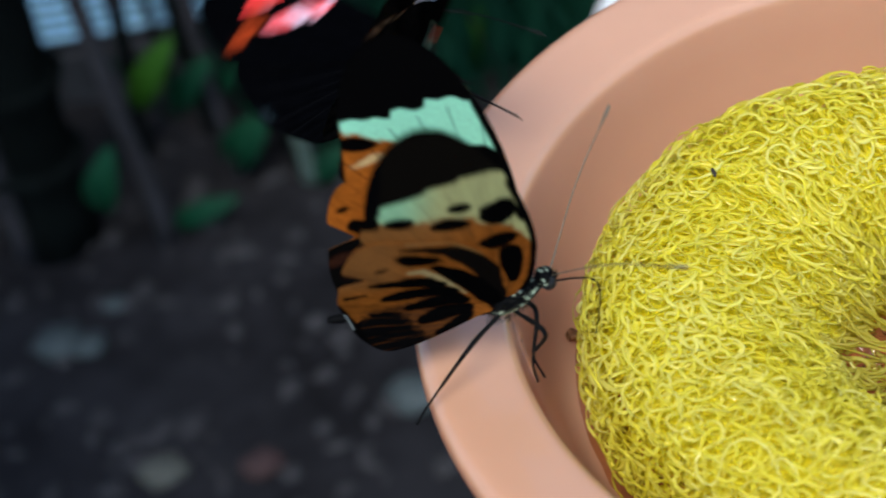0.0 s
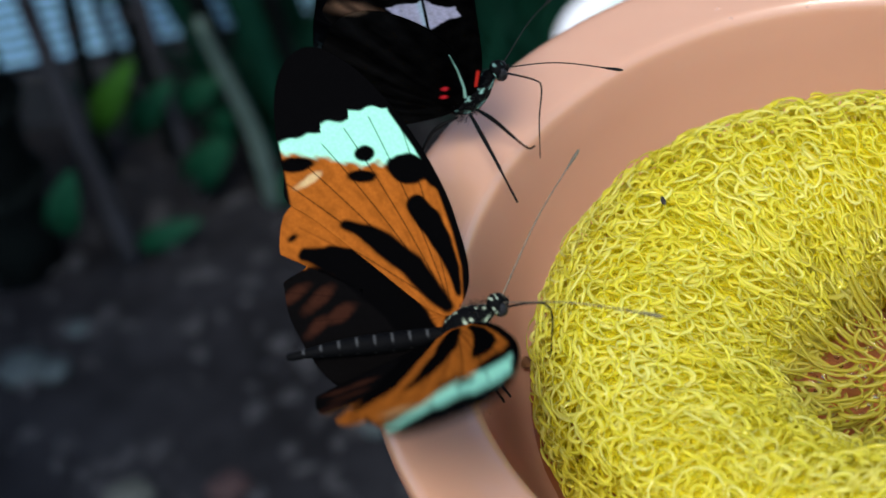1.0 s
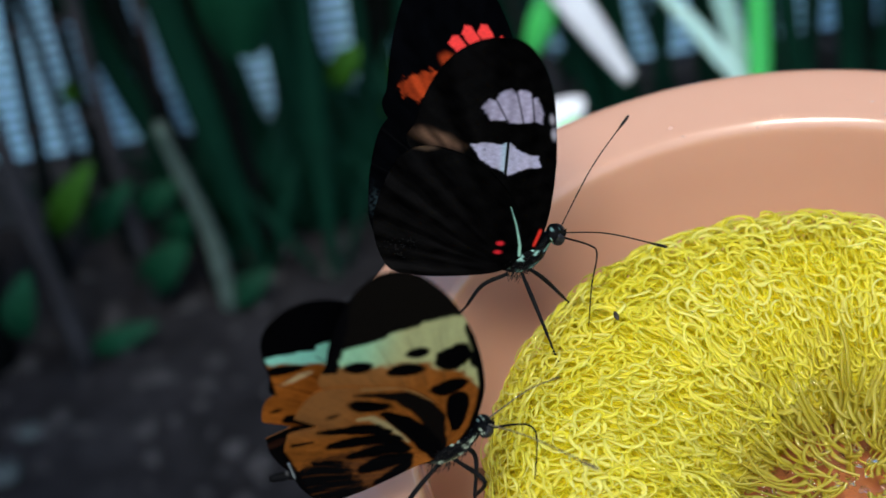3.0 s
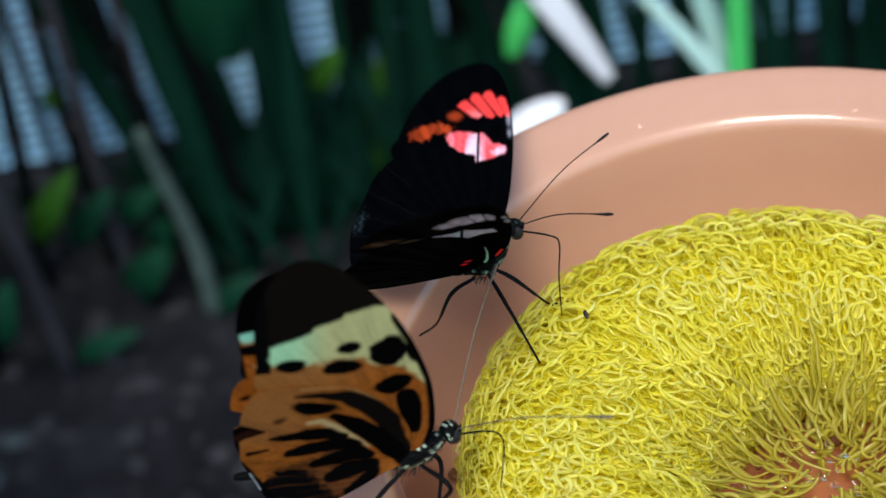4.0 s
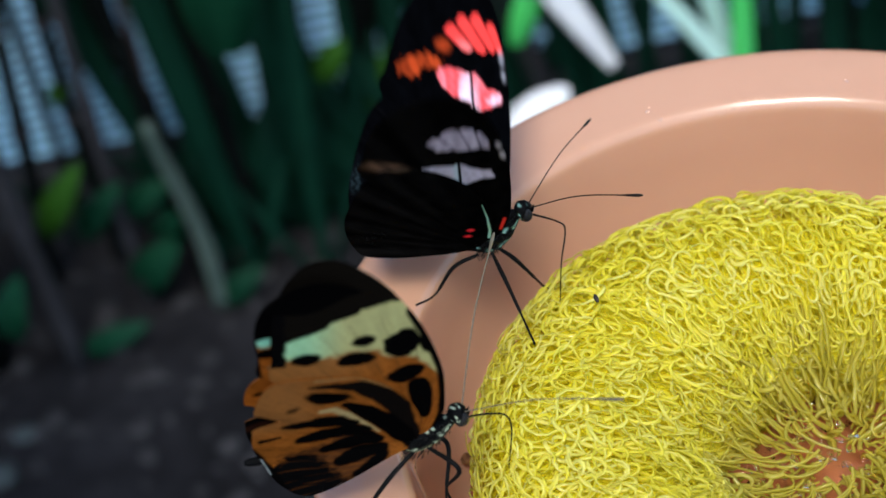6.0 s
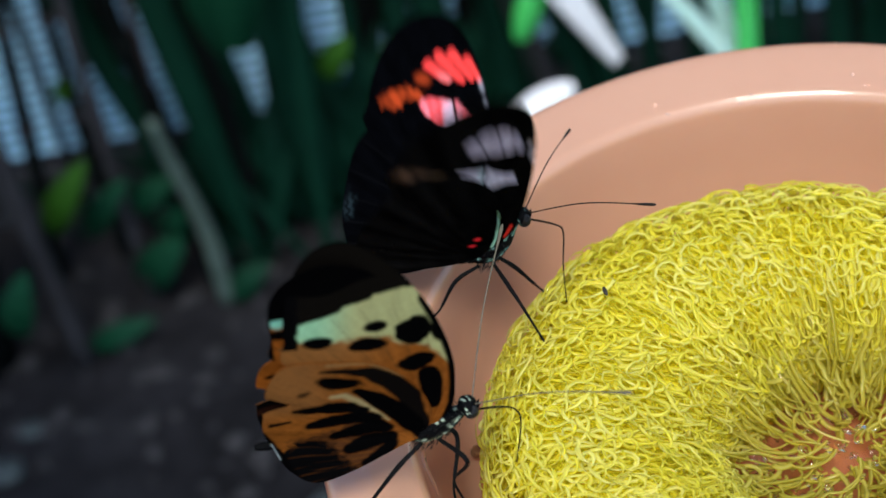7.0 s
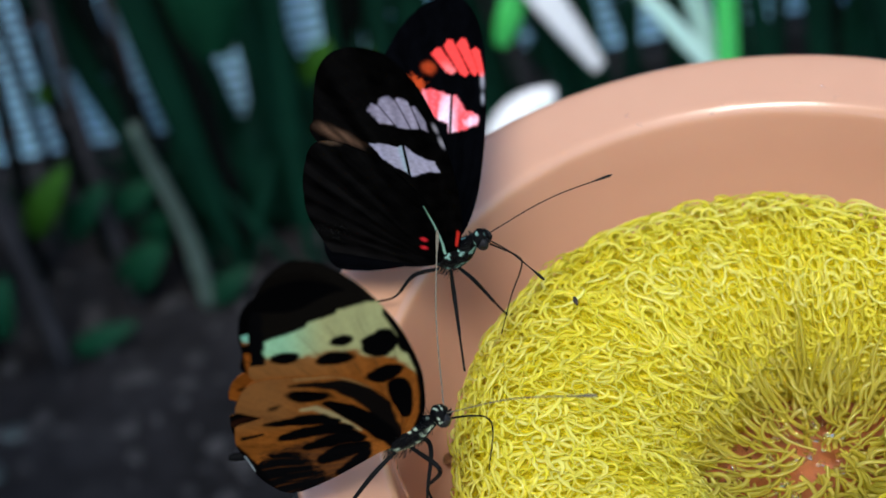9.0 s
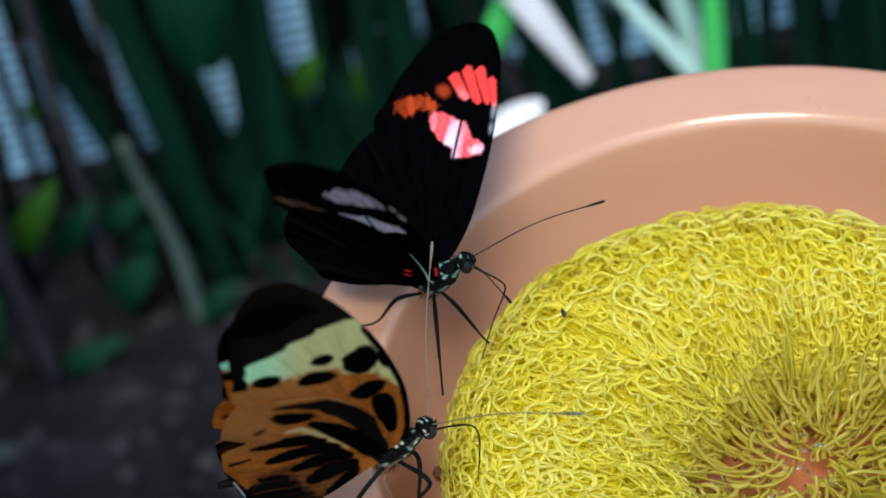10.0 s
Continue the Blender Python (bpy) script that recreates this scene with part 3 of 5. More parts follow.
def tiger_hind_under(u, v):
    streak = scales(u, v, 1)
    col = np.broadcast_to(np.array([0.18, 0.056, 0.009]), (*u.shape, 3)) * (1 + 0.14 * ripple(u, v, 4) + 0.18 * streak)[..., None]
    col = lay(col, (0.19, 0.086, 0.027), 0.6 * smoothstep(-10, -16, u) * smoothstep(6, 11, v))
    col = lay(col, (0.30, 0.24, 0.11), 0.85 * stroke(u, v, [(-12.4, 11.4, 0.15), (-10.8, 11.3, 0.4), (-9.1, 9.5, 0.5), (-7.3, 7.3, 0.3), (-5.0, 4.0, 0.1)], 0.35))
    col = lay(col, (0.25, 0.15, 0.055), 0.6 * stroke(u, v, [(-13.0, 18.9, 0.15), (-8.0, 18.2, 0.25), (-3.6, 14.2, 0.25)], 0.3))
    col = lay(col, (0.004, 0.003, 0.0025), stroke(u, v, [(-13.8, 17.4, 0.15), (-10.9, 17.2, 0.5), (-7.9, 16.0, 1.0), (-5.0, 13.2, 1.4), (-2.8, 9.6, 1.45), (-1.3, 4.6, 1.0), (0.2, 1.0, 0.6)], 0.3, 0.2))
    col = lay(col, BLACK, stroke(u, v, [(-9.2, 12.0, 0.6), (-7.0, 9.9, 1.3), (-4.4, 6.5, 1.45), (-2.1, 2.6, 1.4), (-0.5, -0.4, 0.9)], 0.25, 0.2))
    col = lay(col, BLACK, spot(u, v, -11.6, 14.4, 2.7, 1.3, -16, 0.3, 0.3, 2))
    col = lay(col, BLACK, 0.8 * spot(u, v, -15.8, 13.0, 0.8, 0.45, 20, 0.3, 0.5, 3))
    # five dark fingers between the veins, the lower ones running together
    haze = patch(u, v, [(-17.6, 1.6), (-14.3, 2.6), (-11.4, 3.6), (-8.6, 7.4), (-5.0, 2.6), (-3.6, -2.0), (-7.2, -5.0), (-10.0, -6.0), (-14.0, -3.0)], 0.9, 0.4, 4)
    col = lay(col, (0.020, 0.0095, 0.006), 0.8 * haze * np.clip(0.9 + 0.35 * streak, 0, 1))
    dark = np.zeros(u.shape)
    for line in ([(-17.0, 9.0, 0.25), (-15.2, 8.7, 0.75), (-12.8, 9.0, 1.25), (-10.4, 8.4, 1.2), (-8.6, 7.2, 0.8)], [(-14.9, 5.2, 0.7), (-12.2, 5.4, 1.25), (-9.3, 5.9, 1.45), (-7.1, 4.8, 1.2)],
                 [(-11.5, 1.7, 0.9), (-9.3, 2.2, 1.45), (-6.9, 3.0, 1.6), (-5.4, 1.9, 1.1)], [(-9.9, -1.5, 0.9), (-7.4, -0.5, 1.5), (-4.9, -0.2, 1.2)], [(-7.9, -4.2, 0.6), (-5.6, -3.0, 1.0), (-4.4, -1.6, 0.8)]):
        dark = np.maximum(dark, stroke(u, v, line, 0.3, 0.3, line[0][0]))
    col = lay(col, BLACK * 1.2, dark)
    low = patch(u, v, [(-18.8, -0.7), (-16.8, 1.0), (-14.3, 1.5), (-12.2, -0.5), (-10.8, -3.0), (-9.0, -5.0), (-9.8, -9.5), (-13.1, -11.5), (-16.4, -9.0), (-18.8, -4.5)], 0.8, 0.4, 4)
    col = lay(col, BLACK * 1.6, np.clip(low * (1.1 + 0.3 * streak), 0, 1))
    col = lay(col, BLACK, stroke(u, v, [(-19.9, 6.6, 0.35), (-17.6, 6.8, 0.1)], 0.2, 0.1))
    col = lay(col, BLACK, stroke(u, v, [(-21.2, 4.6, 0.5), (-19.9, 0.9, 0.6), (-18.8, -1.8, 0.7), (-17.2, -6.0, 0.8)], 0.25, 0.15))
    col = lay(col, (0.45, 0.5, 0.5), 0.5 * stroke(u, v, [(-20.0, 1.6, 0.06), (-19.4, -0.4, 0.10), (-19.0, -1.5, 0.05)], 0.12, 0.2))
    return col


LILAC = [(-5.5, 32.6), (-4.6, 34.2), (-3.9, 33.8), (-3.2, 35.4), (-1.9, 36.1), (-1.2, 35.2), (-0.6, 36.0), (0.6, 35.4), (0.8, 34.4), (1.5, 34.4), (2.4, 31.8), (2.4, 29.4), (1.3, 29.7), (0.0, 29.3), (-1.9, 29.3), (-2.2, 29.9), (-4.3, 30.0)]
LILAC_BAR = [(-6.9, 24.9), (-5.1, 25.5), (-2.6, 25.0), (-1.8, 25.6), (-0.8, 24.1), (0.7, 22.9), (2.1, 22.8), (2.6, 20.6), (0.5, 20.1), (-1.8, 18.6), (-2.5, 19.7), (-4.0, 20.4), (-5.6, 22.0)]
RED_FINGERS = [[(-5.0, 34.6), (-4.3, 35.6), (-3.4, 35.6), (-0.4, 30.6), (-1.2, 30.0), (-2.2, 30.6)], [(-3.0, 35.8), (-2.4, 37.0), (-1.5, 36.9), (1.6, 30.0), (1.0, 29.3), (0.1, 29.9)],
               [(-0.9, 35.8), (-0.2, 37.0), (0.7, 36.7), (3.0, 30.2), (2.5, 29.4), (1.9, 29.9)], [(1.6, 34.4), (2.3, 35.0), (3.0, 34.3), (4.0, 29.7), (3.7, 28.9), (3.2, 29.4)]]
ORANGE_SMEAR = [(-12.7, 28.9), (-11.2, 30.2), (-8.1, 30.9), (-6.4, 30.0), (-5.3, 28.9), (-5.9, 27.8), (-8.3, 28.3), (-9.2, 27.0), (-10.0, 26.5), (-11.9, 27.5)]
RED_BAR = [(-6.4, 26.8), (-5.8, 27.8), (-4.6, 27.9), (-2.6, 27.0), (-1.2, 26.1), (-0.4, 26.2), (1.5, 23.1), (2.7, 22.7), (3.5, 21.8), (3.3, 20.5), (1.1, 19.6), (-1.1, 19.3), (-1.3, 21.0), (-3.9, 22.6), (-5.6, 24.6)]


def ribs(u, v):
    """Broad darker furrows between the veins."""
    a = np.degrees(np.arctan2(v + 2, u + 0.01)) % 360
    return np.clip(0.5 + 0.5 * np.cos(a * 0.57) + 0.35 * scales(u, v, 5), 0, 1.4)


def postman_fore_under(u, v):
    col = np.broadcast_to(np.array([0.0036, 0.0032, 0.0031]), (*u.shape, 3)) * (0.45 + 0.25 * ripple(u * 0.7, v * 0.7, 4) + 0.8 * ribs(u, v) * smoothstep(2, -9, u))[..., None]
    tone = (1 + 0.12 * scales(u, v, 3) + 0.08 * ripple(u * 2, v * 2, 5))[..., None]
    col = lay(col, (0.38, 0.33, 0.43), patch(u, v, LILAC, 0.22, 0.12)) * tone
    for line in ([(-3.9, 34.6, 0.02), (-1.9, 29.0, 0.0)], [(-1.2, 36.2, 0.02), (0.0, 29.0, 0.0)], [(0.8, 35.6, 0.02), (1.4, 29.0, 0.0)]):
        col = lay(col, BLACK, 0.8 * stroke(u, v, line, 0.1, 0.03))
    col = lay(col, (0.44, 0.41, 0.54), patch(u, v, LILAC_BAR, 0.2, 0.14)) * tone
    col = lay(col, (0.38, 0.55, 0.62), 0.7 * stroke(u, v, [(-2.3, 25.2, 0.3), (-2.4, 19.0, 0.2)], 0.5) * patch(u, v, LILAC_BAR, 0.2))
    col = lay(col, BLACK, stroke(u, v, [(-1.9, 26, 0.09), (-2.2, 18, 0.09)], 0.08, 0.02))
    col = lay(col, (0.5, 0.45, 0.5), 0.7 * np.maximum(spot(u, v, 3.6, 30.4, 0.3, 0.8, 6), spot(u, v, 4.0, 27.4, 0.35, 1.0, 4)))
    col = lay(col, (0.26, 0.14, 0.085), 0.6 * spot(u, v, -11.4, 25.9, 2.8, 1.2, -30, 0.9, 0.4) * np.clip(0.7 + 0.5 * scales(u, v, 2), 0, 1))
    col = lay(col, (0.62, 0.03, 0.02), stroke(u, v, [(2.3, 3.9, 0.08), (3.1, 7.2, 0.12)], 0.12, 0.05))
    return col


def postman_hind_under(u, v):
    col = np.broadcast_to(np.array([0.0038, 0.0035, 0.0035]), (*u.shape, 3)) * (0.4 + 0.25 * ripple(u * 0.7, v * 0.7, 7) + 0.9 * ribs(u, v) * smoothstep(-2, -12, u))[..., None]
    col = lay(col, (0.05, 0.05, 0.05), 0.5 * spot(u, v, -16.5, 3.0, 2.4, 2.0, 0, 0.8, 0.9, 6) * (ripple(u * 9, v * 9, 3) > 0.72))
    col = lay(col, (0.62, 0.02, 0.03), np.maximum(spot(u, v, -2.5, 4.5, 0.48, 0.42, 0), spot(u, v, -2.8, 2.5, 0.48, 0.34, 0)))
    col = lay(col, (0.30, 0.55, 0.45), stroke(u, v, [(0.3, 1.8, 0.10), (0.3, 4.2, 0.06), (-0.3, 8.5, -0.02), (-1.2, 12.5, -0.08)], 0.1, 0.03))
    return lay(col, (0.22, 0.14, 0.09), 0.4 * spot(u, v, -13.5, 25.0, 2.0, 0.8, -10, 0.5, 0.4))


def postman_fore_upper(u, v):
    col = np.broadcast_to(np.array([0.0009, 0.0010, 0.0014]), (*u.shape, 3)) * (1 + 0.2 * ripple(u * 0.7, v * 0.7, 4) + 0.3 * scales(u, v))[..., None]
    for i, f in enumerate(RED_FINGERS):
        col = lay(col, (0.80, 0.050, 0.045), patch(u, v, f, 0.14, 0.06, i, -0.04))
    col = lay(col, (0.70, 0.30, 0.30), 0.5 * patch(u, v, RED_FINGERS[0], 0.4, 0.2, 2, -0.2) * smoothstep(33.4, 31.0, v))
    smear = patch(u, v, ORANGE_SMEAR, 0.4, 0.5, 5) * np.clip(0.75 + 0.5 * scales(u, v, 4), 0, 1)
    col = lay(col, (0.42, 0.050, 0.012), 0.9 * smear)
    col = lay(col, (0.38, 0.045, 0.012), 0.7 * spot(u, v, -5.2, 31.9, 0.9, 1.3, 35, 0.5, 0.4))
    bar = patch(u, v, RED_BAR, 0.2, 0.14)
    col = lay(col, (0.78, 0.075, 0.085), bar)
    frost = np.clip(stroke(u, v, [(-1.5, 25.6, 0.6), (-1.8, 22.0, 1.1), (-0.9, 19.4, 0.5)], 0.9, 0.4) + 0.7 * spot(u, v, 2.6, 21.2, 1.1, 0.9, 0, 0.5, 0.5) + 0.25 * scales(u, v, 6), 0, 1)
    col = lay(col, (0.72, 0.68, 0.82), 0.9 * frost * bar)
    col = lay(col, (0.70, 0.26, 0.30), 0.4 * bar * np.clip(ripple(u * 2.5, v * 2.5, 8), 0, 1))
    col = lay(col, BLACK, stroke(u, v, [(-1.0, 26.6, 0.1), (-0.9, 19, 0.1)], 0.08, 0.02))
    return lay(col, (0.4, 0.4, 0.45), 0.5 * np.maximum(spot(u, v, 3.7, 28.4, 0.3, 1.2, 4), spot(u, v, 3.9, 25.2, 0.25, 0.8, 4)))


def postman_hind_upper(u, v):
    col = np.broadcast_to(np.array([0.0009, 0.0010, 0.0014]), (*u.shape, 3)) * (1 + 0.2 * ripple(u * 0.7, v * 0.7, 9) + 0.3 * scales(u, v))[..., None]
    col = lay(col, (0.022, 0.036, 0.042), 0.7 * spot(u, v, -19.0, 10.8, 0.7, 1.7, -8, 0.7, 0.9) * np.clip(0.5 + ripple(u * 3, v * 3, 2), 0, 1))
    return lay(col, (0.0045, 0.0045, 0.005), 0.5 * veins(u, v, HIND_ANGLES, 30, 0.1))


def wing(name, outline, centre, upper, under, side, lift, bend, parent, label):
    """One wing, thin but solid, in the plane of its hinge: x forward, y outward; side 1 is left, -1 right."""
    n, rings = 430, 80
    edge = spline(outline, n, closed=True)
    k = (np.arange(1, rings + 1) / rings)[:, None, None]
    uv = np.array(centre) + (edge[None] - np.array(centre)) * k
    uv = np.vstack([[centre], uv.reshape(-1, 2)])
    u, v = uv[:, 0], uv[:, 1]
    fold = 0.18 * np.sin((np.arctan2(v, u + 0.01)) * 17) * np.clip(np.hypot(u, v) / 40, 0, 1) + bend * np.maximum(0, v - 14) ** 2 - 0.28 * np.maximum(0, -v) + lift
    m = len(uv)
    thick = 0.05
    up = np.stack([u, side * v, fold + thick], 1)
    dn = np.stack([u, side * v, fold - thick], 1)
    verts = np.vstack([up, dn]) * 0.001
    idx = 1 + np.arange(rings * n).reshape(rings, n)
    nxt = np.roll(idx, -1, axis=1)
    q = np.stack([idx[:-1], nxt[:-1], nxt[1:], idx[1:]], -1).reshape(-1, 4)
    fan = np.stack([np.zeros(n, int), nxt[0], idx[0]], -1)
    rim = np.stack([idx[-1], idx[-1] + m, nxt[-1] + m, nxt[-1]], -1)
    turn = side * np.sign(np.sum(edge[:, 0] * np.roll(edge[:, 1], -1) - edge[:, 1] * np.roll(edge[:, 0], -1)))
    faces = []
    for part_faces, flip in ((q, turn > 0), (q + m, turn < 0), (fan[:, ::-1], turn > 0), (fan[:, ::-1] + m, turn < 0), (rim, turn > 0)):
        faces += (part_faces[:, ::-1] if flip else part_faces).tolist()
    me = mesh_of(name, verts, faces)
    col = np.ones((2 * m, 4))
    col[:m, :3], col[m:, :3] = np.clip(upper(u, v), 0, 1), np.clip(under(u, v), 0, 1)
    layer = me.color_attributes.new("pattern", "FLOAT_COLOR", "POINT")
    layer.data.foreach_set("color", col.ravel())
    return hang(name, me, WING, parent, label)


def body_piece(name, path, radii, parent, marks, label="", rings=40, sides=28, flat=1.0):
    """A rounded body part along path (mm) with pale marks: (place along 0..1, turn in degrees, length, width)."""
    axis = spline(path, rings)
    rad = np.interp(np.linspace(0, 1, rings), np.linspace(0, 1, len(radii)), radii)
    verts, faces = tube_data(axis, rad, sides)
    verts = np.array(verts)
    me = mesh_of(name, verts * 0.001, faces)
    s = np.repeat(np.linspace(0, 1, rings), sides)
    w = np.tile(np.arange(sides) * 360 / sides, rings)
    col = np.broadcast_to(np.array([0.0022, 0.0022, 0.0025]), (len(verts), 3)).copy()
    for place, turn, ls, lw, tint in marks:
        d = np.hypot((s - place) / ls, ((w - turn + 180) % 360 - 180) / lw)
        col = lay(col, tint, 1 - smoothstep(0.7, 1.2, d))
    full = np.ones((len(verts), 4))
    full[:, :3] = col
    layer = me.color_attributes.new("pattern", "FLOAT_COLOR", "POINT")
    layer.data.foreach_set("color", full.ravel())
    return hang(name, me, BODY, parent, label)


def beads(rng, count, tint, lo=0.1, hi=0.9, ls=0.05, lw=14):
    return [(rng.uniform(lo, hi), rng.uniform(0, 360), ls * rng.uniform(0.6, 1.4), lw * rng.uniform(0.6, 1.4), tint) for _ in range(count)]


def fuzz(parent, rng, hx, hz, low):
    """Short dark hairs over the thorax."""
    count, n = 420, 6
    f, w = rng.uniform(0.05, 0.95, count), rng.uniform(0, 2 * math.pi, count)
    x = -2.0 + f * (hx + 1.2)
    z = np.interp(f, [0, 0.3, 0.6, 1], [low - 0.4, low, low * 0.6 + hz * 0.25, hz - 0.4])
    r = np.interp(f, [0, 0.3, 0.6, 1], [1.0, 1.9, 1.8, 0.8])
    out = np.stack([-0.35 + 0 * w, np.cos(w), np.sin(w)], 1) + rng.normal(0, 0.2, (count, 3))
    root = np.stack([x, r * np.cos(w), z + r * np.sin(w)], 1) * 0.001
    g = np.linspace(0, 1, n)[None, :, None]
    p = root[:, None] + out[:, None] * g * rng.uniform(0.0004, 0.0010, count)[:, None, None] + np.array([-0.0002, 0, -0.0001]) * g * g
    up = np.broadcast_to(np.array([0.3, 0.2, 1.0]), p.shape)
    tagged(hang("fuzz", ribbons("fuzz", p, up, rng.uniform(0.00002, 0.00004, count), np.zeros((count, 1))), ANTENNA, parent), "short dark hairs", kind="stuff")


def butterfly(label, group_seed, fore, hind, fills, head_at, tail, thorax_low, legs, tongue, antenna_length, antenna_mat, pale, stripes):
    """A butterfly whose hinge is at its origin, facing x. Returns it, with its wings and antennae by name."""
    top = tagged(new("butterfly"), label, "butterfly")
    rng = np.random.default_rng(group_seed)
    hx, hz = head_at
    tx, tz = tail
    body_piece("thorax", [(-2.2, 0, thorax_low - 0.5), (-0.5, 0, thorax_low), (1.5, 0, thorax_low * 0.6 + hz * 0.25), (hx - 1.6, 0, hz - 0.9), (hx - 0.7, 0, hz - 0.2)],
               [0.8, 1.7, 2.0, 1.9, 1.3, 0.7], top, beads(rng, 34, pale, 0.05, 0.97, 0.032, 9) + stripes, "black thorax with pale mint marks")
    fuzz(top, rng, hx, hz, thorax_low)
    n_seg = 9
    rad = []
    for i in range(n_seg * 4 + 1):
        f = i / (n_seg * 4)
        rad.append((1.05 + 0.35 * math.sin(math.pi * min(1, f * 1.15))) * (1 - 0.55 * f ** 3) * (1 - 0.10 * (i % 4 == 0)))
    rad[-1] = 0.35
    body_piece("abdomen", [(-1.5, 0, thorax_low - 0.2), (tx * 0.35, 0, thorax_low * 0.7 + tz * 0.3 - 0.2), (tx * 0.7, 0, tz * 0.8 + thorax_low * 0.2), (tx, 0, tz)], rad, top,
               [(i / 9, a, 0.012, 60, (0.05, 0.05, 0.05)) for i in range(1, 9) for a in (90, 270)], "dark segmented abdomen", rings=73)
    head = body_piece("head", [(hx - 1.1, 0, hz - 0.35), (hx - 0.4, 0, hz), (hx + 0.5, 0, hz), (hx + 1.0, 0, hz - 0.2)], [0.5, 1.5, 1.5, 0.5], top, beads(rng, 26, pale, 0.12, 0.85, 0.035, 6), "black head with white dots", rings=16)
    for s in (1, -1):
        bm = bmesh.new()
        bmesh.ops.create_uvsphere(bm, u_segments=20, v_segments=14, radius=0.00100)
        bmesh.ops.scale(bm, vec=(1, 0.7, 1.15), verts=bm.verts)
        eye = part("eye", bm, EYE, head, "glossy dark compound eye")
        eye.location = ((hx + 0.3) * 0.001, s * 0.00085, (hz - 0.15) * 0.001)
        tube("palp", [(p[0] * 0.001, s * p[1] * 0.001, p[2] * 0.001) for p in ((hx + 0.7, 0.25, hz - 0.4), (hx + 1.3, 0.3, hz + 0.1), (hx + 1.6, 0.3, hz + 0.7))], [0.0002, 0.00022, 0.00006], LEG, head)
    if tongue:
        tube("proboscis", spline([np.array(p) * 0.001 for p in tongue], 40), np.linspace(0.00016, 0.00007, 40), LEG, head, "long thin black proboscis")
    for pts in legs:
        path = spline([np.array(p) * 0.001 for p in pts], 40)
        kink = 0.00024 + 0.00010 * np.exp(-((np.linspace(0, 1, 40) - 0.25) / 0.2) ** 2)
        tube("leg", path, np.where(np.linspace(0, 1, 40) > 0.65, 0.00017, kink), LEG, top, "", 8)
    moving = {}
    for s, word in ((1, "left"), (-1, "right")):
        moving["fore", s] = wing("forewing", fore[0], fore[1], fills[0], fills[1], s, 0.22, fills[6], top, fills[4])
        moving["hind", s] = wing("hindwing", hind[0], hind[1], fills[2], fills[3], s, -0.05, fills[6], top, fills[5])
        path = spline([(0, 0, 0), (antenna_length * 0.5, 0, 0.0012), (antenna_length, 0, 0)], 60)
        g = np.linspace(0, 1, 60)
        moving["antenna", s] = tube("antenna", path, 0.00009 + 0.00014 * smoothstep(0.82, 0.95, g) - 0.0001 * smoothstep(0.97, 1.0, g) + 0.00002 * np.sin(g * 150), antenna_mat, top, "thin antenna with a small club")
    return top, moving


EYE = matte("compound_eye", (0.004, 0.004, 0.005), (0.02, 0.02, 0.022), 2500, 0.4, 0.3, 0.12)
TIGER_FORE = [(0, 0), (2.4, 2.5), (3.3, 6), (3.1, 11), (2.4, 16.5), (0.6, 23), (-1.8, 29), (-5.2, 35), (-8.5, 38.7), (-11.2, 40.2), (-13.9, 39.7), (-16.3, 37), (-17.7, 33), (-18.2, 28),
              (-18.1, 24), (-18.4, 20.2), (-15, 16.5), (-9, 9), (-3, 1.5)]
TIGER_HIND = [(0.3, 1), (0.2, 6), (-2.5, 12.5), (-7, 17.3), (-12, 19.2), (-16.5, 19.7), (-18.6, 19.0), (-19.9, 17), (-20.6, 13.8), (-20.0, 13.0), (-18.0, 12.2), (-17.6, 10.8), (-20.6, 9.6), (-20.9, 8.6),
              (-20.9, 5), (-19.6, 0.2), (-17.6, -4.2), (-14.4, -6.6), (-9.4, -5.4), (-3, -2.2), (-0.5, -1)]
POSTMAN_FORE = [(0, 0), (2.2, 2.6), (3.8, 8), (4.4, 14), (4.6, 21), (4.3, 28), (3.6, 35), (2, 41), (-0.5, 45), (-4, 46), (-7.5, 44.5), (-10.5, 40.5), (-12.8, 34.5), (-14.2, 29), (-15.2, 25.2), (-11, 16),
                (-5, 7), (-1.5, 1)]
POSTMAN_HIND = [(0.4, 1), (0.6, 6), (-0.6, 13), (-4, 19.5), (-9, 23.6), (-13.5, 24.6), (-16.2, 22.5), (-18.2, 18), (-19.7, 12.5), (-20.4, 6.5), (-18.8, -0.8), (-14, -2.5), (-7, -2.3), (-2, -1.2)]

MINT, SNOW = (0.24, 0.42, 0.36), (0.40, 0.46, 0.33)
TIGER_LEGS = [[(-0.5, -1.2, -2.6), (-4.5, -2.8, -5.3), (-10.2, -5.1, -11.0), (-13.1, -6.2, -14.6)], [(-0.5, 1.2, -2.6), (-7.0, 5.5, -10.0), (-11.0, 8.0, -13.5)], [(1.5, -1.2, -2.2), (4.6, -5.3, -3.0), (3.3, -2.5, -9.5), (4.4, -3.4, -13.1)], [(1.8, 1.0, -2.0), (4.5, 0.9, -5.1), (3.0, -3.5, -9.6), (3.4, -3.8, -13.3)]]
TIGER_TONGUE = [(6.8, 0, 0.6), (9.8, -0.6, 1.0), (11.9, -1.3, 0.8), (12.3, -2.8, -0.4), (10.9, -6.4, -3.6)]
